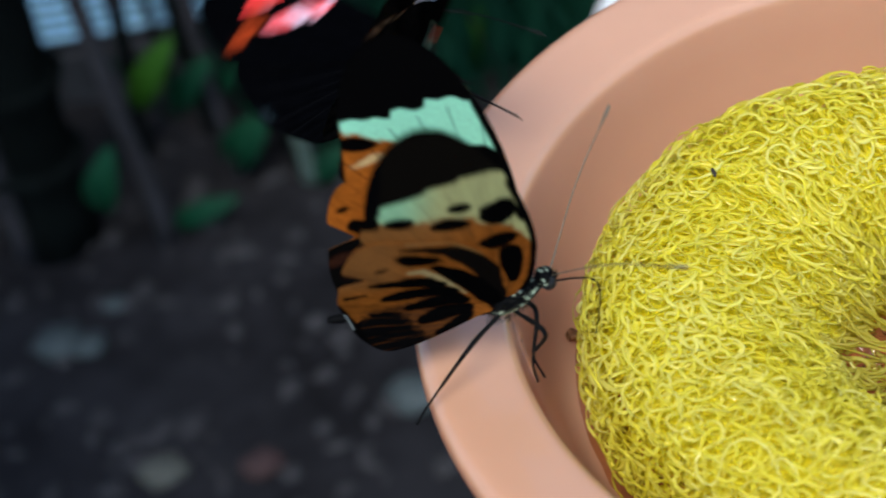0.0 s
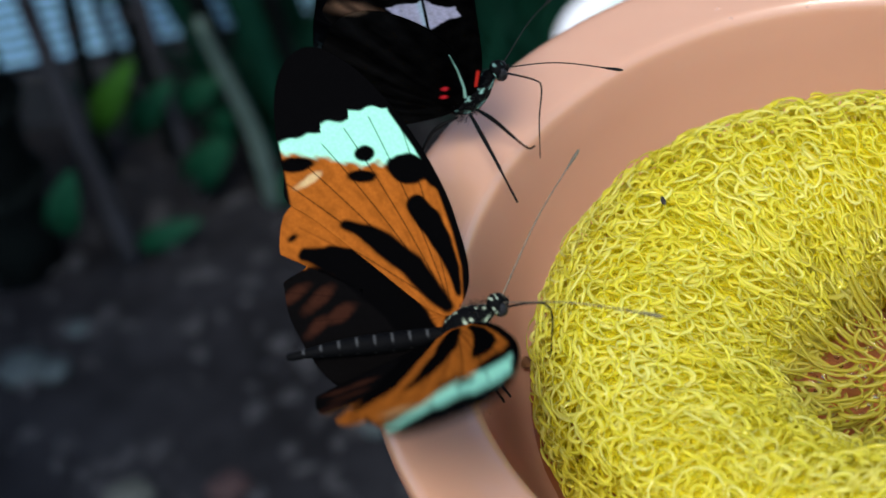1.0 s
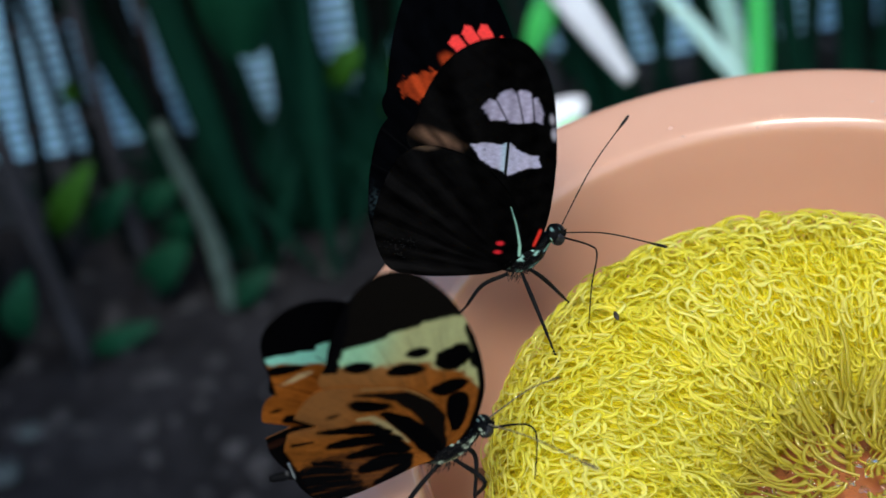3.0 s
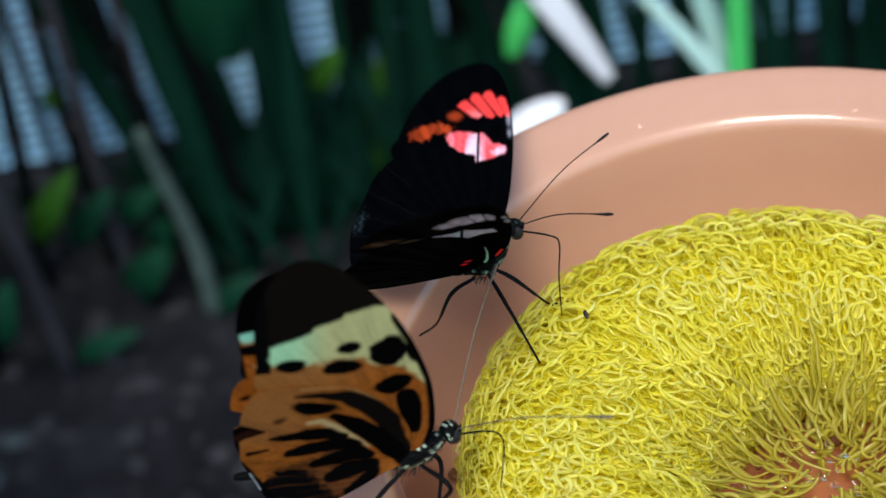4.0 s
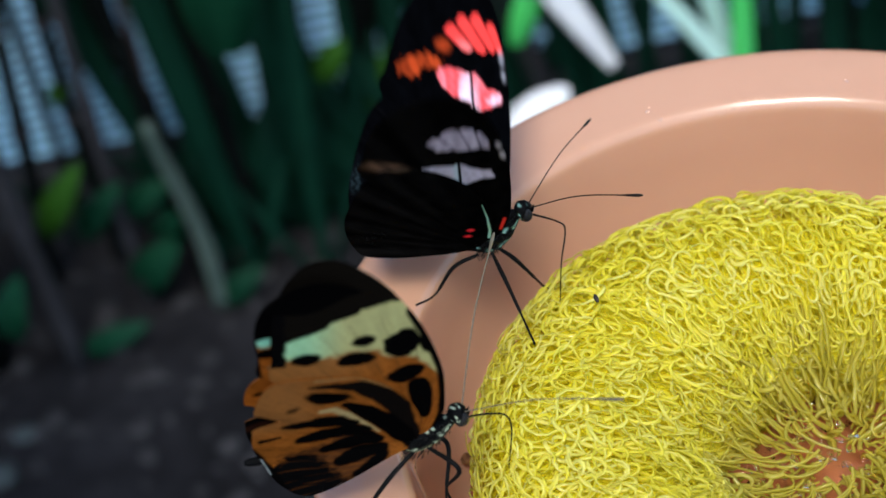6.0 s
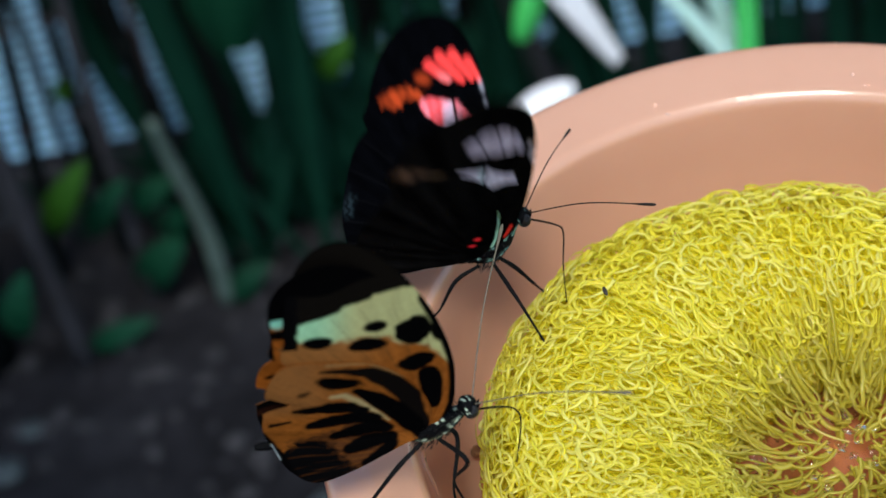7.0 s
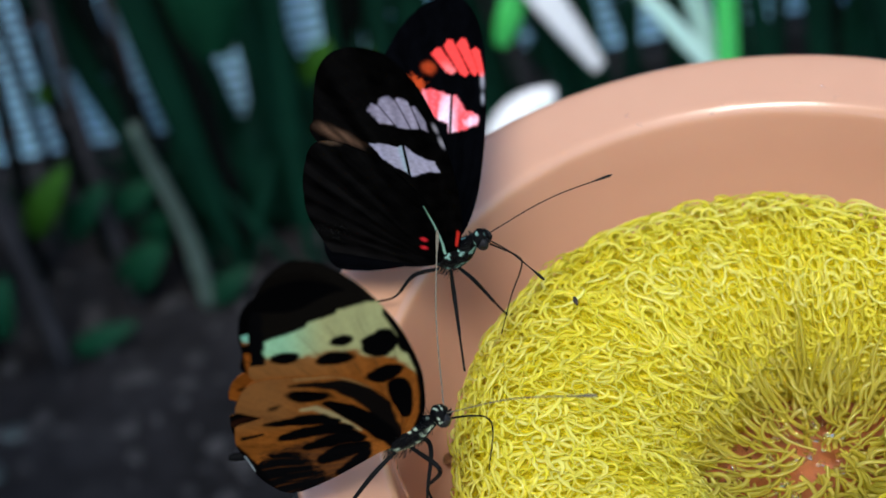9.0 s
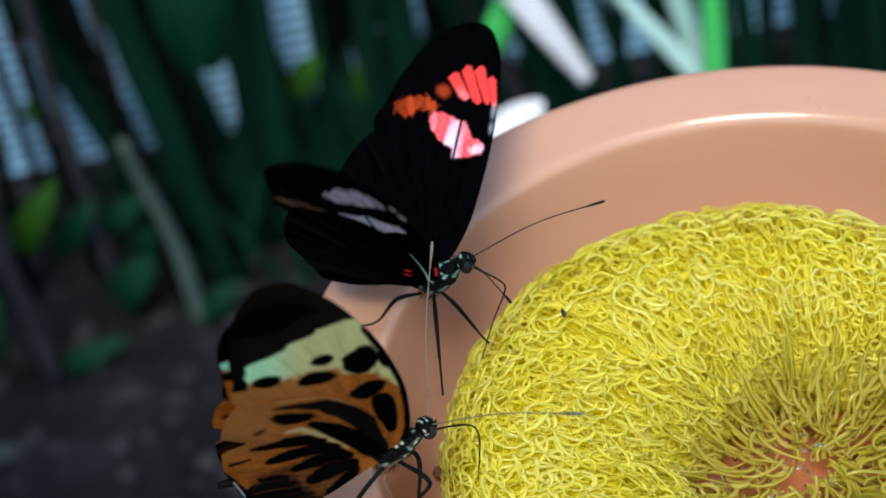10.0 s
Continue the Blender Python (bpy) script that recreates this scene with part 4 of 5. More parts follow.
POSTMAN_LEGS = [[(-1.5, -1.1, -2.4), (-5.4, -2.0, -3.7), (-8.8, -2.9, -8.0), (-11.8, -3.6, -9.1)], [(0.5, -1.2, -2.2), (2.9, -7.1, -5.0), (5.7, -14.1, -9.0)], [(1.5, -0.6, -2.0), (3.7, -0.6, -4.7), (7.5, -0.6, -11.0), (8.9, -0.5, -11.2)], [(-1.0, 1.2, -2.2), (-2.0, 7.8, -6.9), (-2.6, 14.7, -11.4)]]
POSTMAN_TONGUE = [(7.0, 0, 3.4), (10.5, 0.6, 0.9), (11.5, -0.3, -0.1), (10.5, -3.7, -3.2), (9.8, -8.0, -6.8)]
tiger, tiger_moving = butterfly("orange, black and mint banded butterfly standing on the bowl's rim", 3, (TIGER_FORE, (-8, 22)), (TIGER_HIND, (-11, 6)),
                                (tiger_fore_upper, tiger_fore_under, tiger_hind_upper, tiger_hind_under, "orange and black forewing with a mint band", "orange hindwing with black stripes and a torn notch", 0.003),
                                (5.9, 1.4), (-22.0, 0.6), -1.6, TIGER_LEGS, TIGER_TONGUE, 0.0245, PALE_ANTENNA, SNOW,
                                [(0.42, 48, 0.26, 9, (0.42, 0.44, 0.27)), (0.60, 78, 0.28, 9, (0.44, 0.42, 0.25)), (0.85, 20, 0.10, 9, SNOW), (0.20, 30, 0.10, 8, SNOW)])
postman, postman_moving = butterfly("black butterfly with red and lilac patches, flapping its wings", 5, (POSTMAN_FORE, (-5, 24)), (POSTMAN_HIND, (-10, 10)),
                                    (postman_fore_upper, postman_fore_under, postman_hind_upper, postman_hind_under, "black forewing with red patches above, lilac below", "plain black hindwing with two red dots", -0.002),
                                    (5.9, 4.2), (-14.0, 2.6), -1.2, POSTMAN_LEGS, POSTMAN_TONGUE, 0.0212, ANTENNA, MINT,
                                    [(0.45, 62, 0.12, 10, MINT), (0.70, 25, 0.05, 12, MINT), (0.88, 70, 0.14, 7, MINT), (0.25, 40, 0.05, 14, MINT)])

# seconds, metres, turn about z, pitch of the head, lean
TIGER_WALK = [
    (0, -0.05742, -0.00338, 0.01231, -1.06, -5.08, -2.8),
    (0.5, -0.05718, -0.0036, 0.01263, -4.41, -1.16, 0.38),
    (1, -0.05698, -0.00264, 0.012, -5.14, 2.75, 0.99),
    (1.5, -0.05491, -0.00503, 0.01128, -1.15, -7.54, -1.08),
    (2, -0.0555, -0.00527, 0.01203, 7.24, -10.9, -1.22),
    (2.5, -0.05361, -0.00444, 0.01116, 0.05, -0.82, 0.94),
    (4, -0.05426, -0.00626, 0.01232, -0.91, -5.35, -0.07),
    (4.5, -0.0546, -0.00607, 0.01246, 0.44, -5.84, -0.06),
    (5, -0.0545, -0.00641, 0.01229, -0.28, -5.63, -0.05),
    (5.5, -0.0547, -0.00618, 0.01238, 0.8, -5.79, -0.07),
    (7, -0.05495, -0.00565, 0.01255, -1.66, -7.57, 0.03),
    (7.5, -0.05436, -0.00572, 0.01228, -1.67, -7.73, -0.03),
    (8, -0.05479, -0.00614, 0.01277, -1.27, -6.58, 0.01),
    (8.5, -0.05458, -0.00608, 0.01257, -1.88, -7.32, -0.04),
    (9, -0.0547, -0.00587, 0.01257, -1.68, -6.92, -0.02),
    (9.5, -0.05486, -0.00592, 0.01254, -0.29, -5.61, -0.055),
    (10, -0.05502, -0.00597, 0.0125, 1.1, -4.3, -0.09),
]
POSTMAN_WALK = [
    (0, -0.061, 0.0405, 0.017, 33, 6, 0),
    (0.1, -0.051, 0.0385, 0.013, 4, 5, 0),
    (0.2, -0.05, 0.0366, 0.0112, -2, 5, 0),
    (0.5, -0.04888, 0.036, 0.01029, -10.99, 2.48, 0.33),
    (1, -0.04673, 0.04137, 0.01037, -9.76, 1.05, 0.64),
    (1.5, -0.04336, 0.04492, 0.0104, -16.93, -0.02, 1.5),
    (2, -0.03716, 0.03722, 0.01031, -9.37, 0.91, 0.9),
    (2.5, -0.03512, 0.02977, 0.00955, -16.45, -4.03, 5.63),
    (4, -0.03647, 0.02633, 0.01071, -11.59, 6.86, -0.07),
    (4.5, -0.03602, 0.03091, 0.00967, -14.87, 6.12, 3.56),
    (5, -0.03579, 0.03024, 0.00987, -9.58, 7.69, 4.25),
    (5.5, -0.03587, 0.02996, 0.01037, -16.62, -1.16, 2),
    (7, -0.03875, 0.02688, 0.00928, -5.72, 0.12, -1.85),
    (7.5, -0.03906, 0.02836, 0.00992, -14.21, -4.87, 3.38),
    (8, -0.03925, 0.02501, 0.00968, -23.47, -0.25, 0.63),
    (8.5, -0.04014, 0.02162, 0.00985, -25.71, -13.38, -2.86),
    (9, -0.04004, 0.02734, 0.00993, -32.26, -0.95, 3.32),
    (9.5, -0.04088, 0.02641, 0.00992, -30.75, -3.17, 1.59),
    (10, -0.04121, 0.02525, 0.01002, -34.09, -1.02, -1.31),
]
# seconds, opening of the right and left wings in degrees from upright, their swing forward, the right wings' twist
TIGER_WINGS = [
    (0, 21.4, 3.2, 6.1, 3.3, 0), (0.1, 14, 8, 7.9, 2.1, 0), (0.2, 17, 9, 9.7, 0.8, 0), (0.3, 24, 30, 11.5, -0.5, 0), (0.4, 32, 50, 14.6, -1.7, 1.6),
    (0.5, 46, 63, 15.0, -3.0, 7.2), (0.6, 74, 70, 20.0, -2.5, 8), (0.7, 34, 58, 17.9, -1.9, 2.4), (0.8, 35, 50, 18.7, -1.4, 2.8), (0.9, 42, 58, 19.7,
    -0.8, 5.6), (1, 54, 63, 20.0, -0.3, 8), (1.1, 66, 66, 20.0, 0.0, 8), (1.2, 48, 60, 20.0, 0.4, 8), (1.3, 30, 30, 12.5, 0.7, 0.8), (1.4, 22, 10,
    8.9, 1.0, 0), (1.5, 20.5, 3.5, 6.1, 1.4, 0), (1.6, 11, 0, 4.3, -0.3, 0), (1.7, 10, -2, 2.6, -2.0, 0), (1.8, 14, 4, 0.8, -3.7, 0), (1.9, 18, 9,
    -1.0, -5.4, 0), (2, 25.6, 3, -2.8, -7.1, 0), (2.1, 30, 40, 3.5, -5.9, 0.8), (2.2, 40, 58, 14.4, -4.7, 4.8), (2.3, 47, 64, 19.5, -3.5, 7.6), (2.4,
    85, 68, 20.0, -2.3, 8), (2.5, 56, 72.2, 19.2, -1.0, 8), (2.6, 40, 60, 19.3, -1.0, 4.8), (2.7, 28, 20, 17.1, -0.9, 0), (3, 16, -12.8, 14.0, -0.7,
    0), (3.8, 15, -11.8, 5.6, -0.1, 0), (4, 11.7, -8.5, 3.5, 0.0, 0), (4.5, 15.1, -11.9, 2.9, 0.0, 0), (5, 12.1, -8.9, 3.6, 0.0, 0), (5.5, 14.9,
    -11.7, 3.6, 0.0, 0), (6, 15, -14.6, 3.5, 0.0, 0), (7, 13.7, -13.3, 3.3, 0.0, 0), (7.5, 12.8, -12.4, 2.5, 0.0, 0), (8, 14.3, -13.9, 3.7, 0.0, 0),
    (8.5, 14, -13.6, 3.0, 0.0, 0), (9, 14.1, -13.7, 2.2, 0.0, 0), (9.5, 15, -14.6, 2.3, 0.0, 0), (10, 14.3, -13.9, 2.5, 0.0, 0)
]
POSTMAN_WINGS = [
    (0, 30, 95, 2.7, 0.0, 0), (0.1, 22, 60, 2.7, 0.0, 0), (0.2, 18, 40, 2.7, 0.0, 0), (0.3, 35, 70, 2.7, 0.0, 0), (0.4, 12, 16, 2.7, 0.0, 0), (0.5,
    -4.4, 5, 2.7, 0.0, 0), (0.6, 13, 18, 2.4, 0.0, 0), (0.7, 22, 40, 2.1, 0.0, 0), (0.8, 20, 30, 1.8, 0.0, 0), (0.9, 11, 15, 1.4, 0.0, 0), (1, 14, 5,
    1.1, 0.0, 0), (1.2, 15, 15, 1.3, 0.0, 0), (1.4, 28, 40, 1.5, 0.0, 0), (1.5, 10.5, 5, 1.5, 0.0, 0), (1.6, 24, 40, 1.7, 0.0, 0), (1.7, 35, 70, 1.8,
    0.0, 0), (1.8, 25, 50, 2.0, 0.0, 0), (1.9, 28, 50, 2.1, 0.0, 0), (2, 9.6, 5, 2.3, 0.0, 0), (2.1, 24, 60, 16.0, 10.0, 0), (2.2, 16, 46, 20.0, 14.0, 0), (2.3, 5, 20, 4.9, -3.0, 0), (2.4, 14, 62, 5.8, -4.0, 0), (2.5, 17.4, 73.8, 6.7, -4.9, 0), (2.6, 25, 75, 6.8, -4.3, 0), (2.7, 6, 45, 7.0, -3.7, 0), (3, 4, 10, 7.4, -1.9, 0), (3.4, 20, 70, 8.1, 0.6, 0), (3.8, 25, 85, 8.7, 3.0, 0), (3.9, 29, 89, 8.9, 3.6, 0), (4, 37.1, 88, 9.0, 4.3,
    0), (4.1, 8, 40, 7.0, 3.7, 0), (4.2, 2, 6, 4.9, 3.0, 0), (4.4, 2, 6, 0.9, 1.8, 0), (4.5, 0.9, 2.1, -1.2, 1.2, 0), (4.6, 9, 60, 0.2, 1.5, 0),
    (4.7, 22, 80, 1.7, 1.8, 0), (4.8, 35, 100, 3.1, 2.0, 0), (4.9, 42, 103, 4.5, 2.3, 0), (5, 20.6, 85.2, 5.9, 2.6, 0), (5.1, 10, 40, 4.7, 2.1, 0),
    (5.2, 0, 5, 3.4, 1.5, 0), (5.4, 0, 5, 1.0, 0.5, 0), (5.5, -2.8, 5, -0.3, 0.0, 0), (5.6, 5, 25, 0.3, 0.1, 0), (5.7, 10, 60, 0.9, 0.3, 0), (5.9, 30,
    85, 2.2, 0.5, 0), (6.2, 2, 8, 4.0, 0.9, 0), (6.5, 8, 40, 5.8, 1.4, 0), (6.7, 30, 78, 7.0, 1.6, 0), (6.8, 33, 74, 11.0, 1.8, 0), (6.9, 48, 82, 15.0, 1.9, 0), (7, 24.1, 72.6, 8.8, 2.0, 0), (7.1, 3, 12, 7.2, 1.1, 0), (7.2, 0, 4, 5.5, 0.2, 0), (7.3, 0, 4, 3.9, -0.7, 0), (7.4, 5, 20, 2.2, -1.6, 0),
    (7.5, 9.9, 75.1, 0.6, -2.5, 0), (7.6, 25, 85, 1.2, -2.0, 0), (7.7, 40, 100, 1.8, -1.5, 0), (7.8, 38, 98, 2.5, -1.0, 0), (7.9, 8, 40, 3.1, -0.5,
    0), (8, -6.3, 5, 3.8, 0.0, 0), (8.1, 1, 5, 5.0, 0.4, 0), (8.2, 5, 25, 6.2, 0.9, 0), (8.3, 15, 65, 7.4, 1.3, 0), (8.4, 22, 78, 8.6, 1.7, 0), (8.5,
    28, 77, 9.8, 2.1, 0), (8.6, 18, 78, 8.2, -0.7, 0), (8.7, 4, 20, 6.7, -3.5, 0), (8.8, 0, 5, 5.2, -6.3, 0), (8.9, 4, 25, 3.6, -9.1, 0), (9, 5.6,
    72.3, 2.1, -11.9, 0), (9.1, 15, 72, 1.9, -8.5, 0), (9.2, 35, 75, 1.8, -5.2, 0), (9.3, 38, 78, 1.6, -1.8, 0), (9.4, 12, 71, 1.4, 1.5, 0), (9.5,
    -3.4, 4.1, 1.3, 4.9, 0), (9.6, 0, 5, 1.3, 2.9, 0), (9.7, 5, 45, 1.3, 0.9, 0), (9.8, 10, 62, 1.3, -1.1, 0), (9.9, 18, 71, 1.3, -3.1, 0), (10, 26.8,
    70.2, 1.3, -5.1, 0)
]
# seconds and the way in which an antenna points, in the butterfly's own space
TIGER_FEELERS = {1: [(0, 0.503, 0.762, 0.407), (0.5, 0.478, 0.539, -0.694), (1, 0.573, 0.809, 0.131), (1.5, 0.525, 0.836, -0.159), (2, 0.587, 0.777, 0.229), (2.5, 0.419, 0.533, -0.735), (4, 0.439, 0.85, 0.292), (4.5, 0.46, 0.826, 0.326), (5, 0.439, 0.847, 0.299), (5.5, 0.421, 0.792, 0.443), (7, 0.354, 0.793, 0.495), (7.5, 0.318, 0.784, 0.534), (8, 0.27, 0.814, 0.514), (8.5, 0.22, 0.831, 0.511), (9, 0.155, 0.822, 0.547), (10, 0.277, 0.791, 0.545)],
                 -1: [(0, 0.555, -0.648, 0.522), (0.5, 0.668, -0.727, -0.161), (1, 0.764, -0.578, 0.289), (1.5, 0.464, -0.647, 0.604), (2, 0.343, -0.69, 0.637), (2.5, 0.276, -0.869, 0.41), (4, 0.69, -0.548, 0.473), (4.5, 0.667, -0.576, 0.473), (5, 0.689, -0.558, 0.463), (5.5, 0.691, -0.561, 0.457), (7, 0.694, -0.541, 0.475), (7.5, 0.682, -0.539, 0.493), (8, 0.721, -0.534, 0.441), (8.5, 0.691, -0.546, 0.474), (9, 0.675, -0.531, 0.513), (10, 0.679, -0.589, 0.438)]}
POSTMAN_FEELERS = {1: [(0, 0.765, 0.469, -0.442), (0.5, 0.271, 0.9, -0.343), (1, 0.375, 0.902, -0.213), (1.5, 0.269, 0.957, -0.107), (2, 0.546, 0.837, -0.043), (2.5, 0.42, 0.875, 0.242), (4, 0.692, 0.722, 0.002), (4.5, 0.551, 0.828, -0.107), (5, 0.634, 0.765, -0.112), (5.5, 0.484, 0.875, 0.002), (7, 0.475, 0.878, -0.061), (7.5, 0.551, 0.834, -0.016), (8, 0.471, 0.878, -0.078), (8.5, 0.538, 0.829, 0.156), (9, 0.703, 0.711, -0.01), (9.5, 0.753, 0.64, 0.15), (10, 0.793, 0.592, 0.145)],
                   -1: [(0, 0.106, -0.978, 0.182), (0.5, 0.726, -0.591, 0.351), (1, 0.8, -0.538, 0.267), (1.5, 0.869, -0.393, 0.301), (2, 0.497, -0.831, 0.251), (2.5, 0.721, -0.578, 0.383), (4, 0.682, -0.586, 0.438), (4.5, 0.744, -0.513, 0.429), (5, 0.722, -0.55, 0.421), (5.5, 0.747, -0.46, 0.479), (7, 0.815, -0.512, 0.271), (7.5, 0.662, -0.497, 0.562), (8, 0.735, -0.444, 0.513), (8.5, 0.632, -0.713, 0.303), (9, 0.652, -0.64, 0.406), (9.5, 0.577, -0.662, 0.478), (10, 0.587, -0.708, 0.393)]}


def swing(s, opening, forward, twist):
    """A wing's pose on its butterfly: s is 1 for left, -1 for right."""
    return pose(0, s * 0.0013, 0, s * (90 - opening)) @ pose(0, 0, 0, 0, -twist, -s * forward)


def fly(thing, moving, places, wings, feelers, socket, tuck):
    """tuck: how far the right hindwing slides up under the forewing as it opens."""
    walk(thing, [(t, Matrix.Translation((x, y, z)) @ pose(0, 0, 0, 0, 0, yaw) @ pose(0, 0, 0, 0, -pitch, 0) @ pose(0, 0, 0, lean)) for t, x, y, z, yaw, pitch, lean in places])
    for name in ("fore", "hind"):
        for s, k in ((-1, 1), (1, 2)):
            rows = []
            for row in wings:
                lift = min(9, 0.6 * max(0, row[k] - 7)) * tuck if name == "hind" and s < 0 else 0
                rows.append((row[0], swing(s, row[k], row[k + 2] + lift, row[5] if s < 0 else 0)))
            walk(moving[name, s], rows)
    for s in (1, -1):
        at = Matrix.Translation((socket[0], s * 0.0003, socket[2]))
        rows = [(t, at @ Vector((1, 0, 0)).rotation_difference(Vector((a, b, c))).to_matrix().to_4x4()) for t, a, b, c in feelers[s]]
        walk(moving["antenna", s], rows)


def motions():
    fly(tiger, tiger_moving, TIGER_WALK, TIGER_WINGS, TIGER_FEELERS, (0.0065, 0, 0.0020), 0)
    fly(postman, postman_moving, POSTMAN_WALK, POSTMAN_WINGS, POSTMAN_FEELERS, (0.0065, 0, 0.0048), 1)


# ---- ground, plants and the screen behind ----
GROUND = -0.5


def ground_height(x, y):
    d = math.hypot(x, y - 0.5)
    near = math.exp(-(d / 0.9) ** 2)
    return GROUND + near * (0.012 * noise.noise((x * 9, y * 9, 0)) + 0.006 * noise.noise((x * 31, y * 31, 3)) + 0.003 * noise.noise((x * 80, y * 80, 5)))


def ground():
    verts, faces = [(0, 0.5, ground_height(0, 0.5))], []
    radii = [0.012 * i for i in range(1, 75)] + [1.0, 1.3, 1.8, 2.6, 4, 7, 14, 30, 80, 200, 500]
    n = 150
    for r in radii:
        for i in range(n):
            w = 2 * math.pi * i / n
            x, y = r * math.cos(w), 0.5 + r * math.sin(w)
            verts.append((x, y, ground_height(x, y)))
    for i in range(n):
        faces.append((0, 1 + i, 1 + (i + 1) % n))
    for k in range(len(radii) - 1):
        a, b = 1 + k * n, 1 + (k + 1) * n
        for i in range(n):
            j = (i + 1) % n
            faces.append((a + i, b + i, b + j, a + j))
    tagged(hang("ground", mesh_of("ground", verts, faces), SOIL), "soil with litter, coloured dark for the bed's shade", "ground", kind="structure")


def stone(x, y, r, material, label, name="stone"):
    bm = bmesh.new()
    bmesh.ops.create_icosphere(bm, subdivisions=3, radius=r)
    for v in bm.verts:
        f = 1 + 0.28 * noise.noise(v.co * (1.4 / r) + Vector((x * 50, y * 50, 0)))
        v.co = Vector((v.co.x * f, v.co.y * f * 0.8, v.co.z * f * 0.55))
    ob = part(name, bm, material)
    ob.location = (x, y, ground_height(x, y) + r * 0.25)
    tagged(ob, label, name, "stones on the soil")


def litter():
    """Clods, twigs and dead leaves too many to count."""
    rng = np.random.default_rng(11)
    verts, faces = [], []
    for _ in range(1500):
        x, y = rng.uniform(-0.6, 0.45), rng.uniform(0.12, 0.85)
        z = ground_height(x, y)
        s, w, a = rng.uniform(0.003, 0.011), rng.uniform(0.3, 0.9), rng.uniform(0, math.pi)
        c, d = math.cos(a), math.sin(a)
        o = len(verts)
        for px, py, pz in ((-1, 0, 0.1), (0, -w, 0.35), (1, 0, 0.1), (0, w, 0.35), (0, 0, 0.9), (0, 0, -0.4)):
            px, py = px * rng.uniform(0.7, 1.3), py * rng.uniform(0.7, 1.3)
            verts.append((x + s * (c * px - d * py), y + s * (d * px + c * py), z + s * pz * 0.7))
        for i in range(4):
            faces.append((o + i, o + (i + 1) % 4, o + 4))
            faces.append((o + (i + 1) % 4, o + i, o + 5))
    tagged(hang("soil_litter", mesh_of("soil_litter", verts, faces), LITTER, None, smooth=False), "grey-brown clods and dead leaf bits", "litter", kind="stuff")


# litter is dimmed like the soil, shade included in its colour
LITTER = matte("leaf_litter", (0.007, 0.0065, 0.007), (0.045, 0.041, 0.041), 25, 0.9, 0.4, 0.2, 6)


def stem(base, top, radius, material, parent, bend=0.012):
    """A plant stem with swollen joints, from the soil upward."""
    b, t = Vector(base), Vector(top)
    n = 26
    path, rad = [], []
    for i in range(n):
        f = i / (n - 1)
        p = b.lerp(t, f) + Vector((bend * math.sin(f * 3.1 + base[0] * 40), bend * 0.6 * math.sin(f * 4 + base[1] * 30), 0)) * f * (1.2 - f)
        path.append(p)
        rad.append(radius * (1.1 - 0.35 * f) * (1.14 if i % 6 == 0 else 1.0))
    path[0].z = GROUND - 0.015
    return tube("stem", path, rad, material, parent, "", 10)


def leaf(name, at, aim, length, width, arch, material, parent, roll=0.0):
    ob = hang(name, mesh_of(name, *blade_data(length, width, arch)), material, parent)
    d = Vector(aim).normalized()
    side = d.cross(Vector((0.0, -0.75, 0.65))).normalized()
    turn = Matrix((d, -side, d.cross(-side))).transposed().to_4x4()
    ob.matrix_local = Matrix.Translation(at) @ turn @ pose(0, 0, 0, roll)
    return ob


def garden_plant(base, top, radius, material, label, leaves):
    thing = tagged(new("garden_plant"), label, "plant", "plants behind the bowl")
    stem(base, top, radius, material, thing)
    if not leaves:
        for f in (0.12, 0.24, 0.38, 0.55):
            p = Vector(base).lerp(Vector(top), f)
            bend = 0.012 * f * (1.2 - f)
            p += Vector((bend * math.sin(f * 3.1 + base[0] * 40), bend * 0.6 * math.sin(f * 4 + base[1] * 30), 0))
            r = radius * (1.1 - 0.35 * f)
            tube("joint", [p + Vector((0, 0, 0.004 * k)) for k in (-1, -0.4, 0.4, 1)], [r * 0.8, r * 1.35, r * 1.35, r * 0.8], STEM_GREY if radius < 0.005 else STEM_SHADED, thing, "", 10)
    for at, aim, length, width, arch, mat in leaves:
        leaf("leaf", at, aim, length, width, arch, mat, thing)


def reed(at, count, rng):
    thing = tagged(new("reed_plant"), "dark green reed plant with long upright blades", "plant", "reeds before the screen")
    for _ in range(count):
        leaf("leaf_blade", (at[0] + rng.normal(0, 0.008), at[1] + rng.normal(0, 0.008), GROUND - 0.005), (rng.normal(-0.10, 0.13), rng.normal(-0.05, 0.08), 1.0), rng.uniform(0.3, 0.5),
             rng.uniform(0.003, 0.009), rng.uniform(0.02, 0.2), BLADE, thing, rng.uniform(-60, 60))


def box(name, size, at, material, parent, bevel):
    bm = bmesh.new()
    bmesh.ops.create_cube(bm, size=1)
    bmesh.ops.scale(bm, vec=size, verts=bm.verts)
    bmesh.ops.bevel(bm, geom=bm.edges[:], offset=bevel, segments=1, affect="EDGES")
    ob = part(name, bm, material, parent, smooth=False)
    ob.matrix_local = at
    return ob


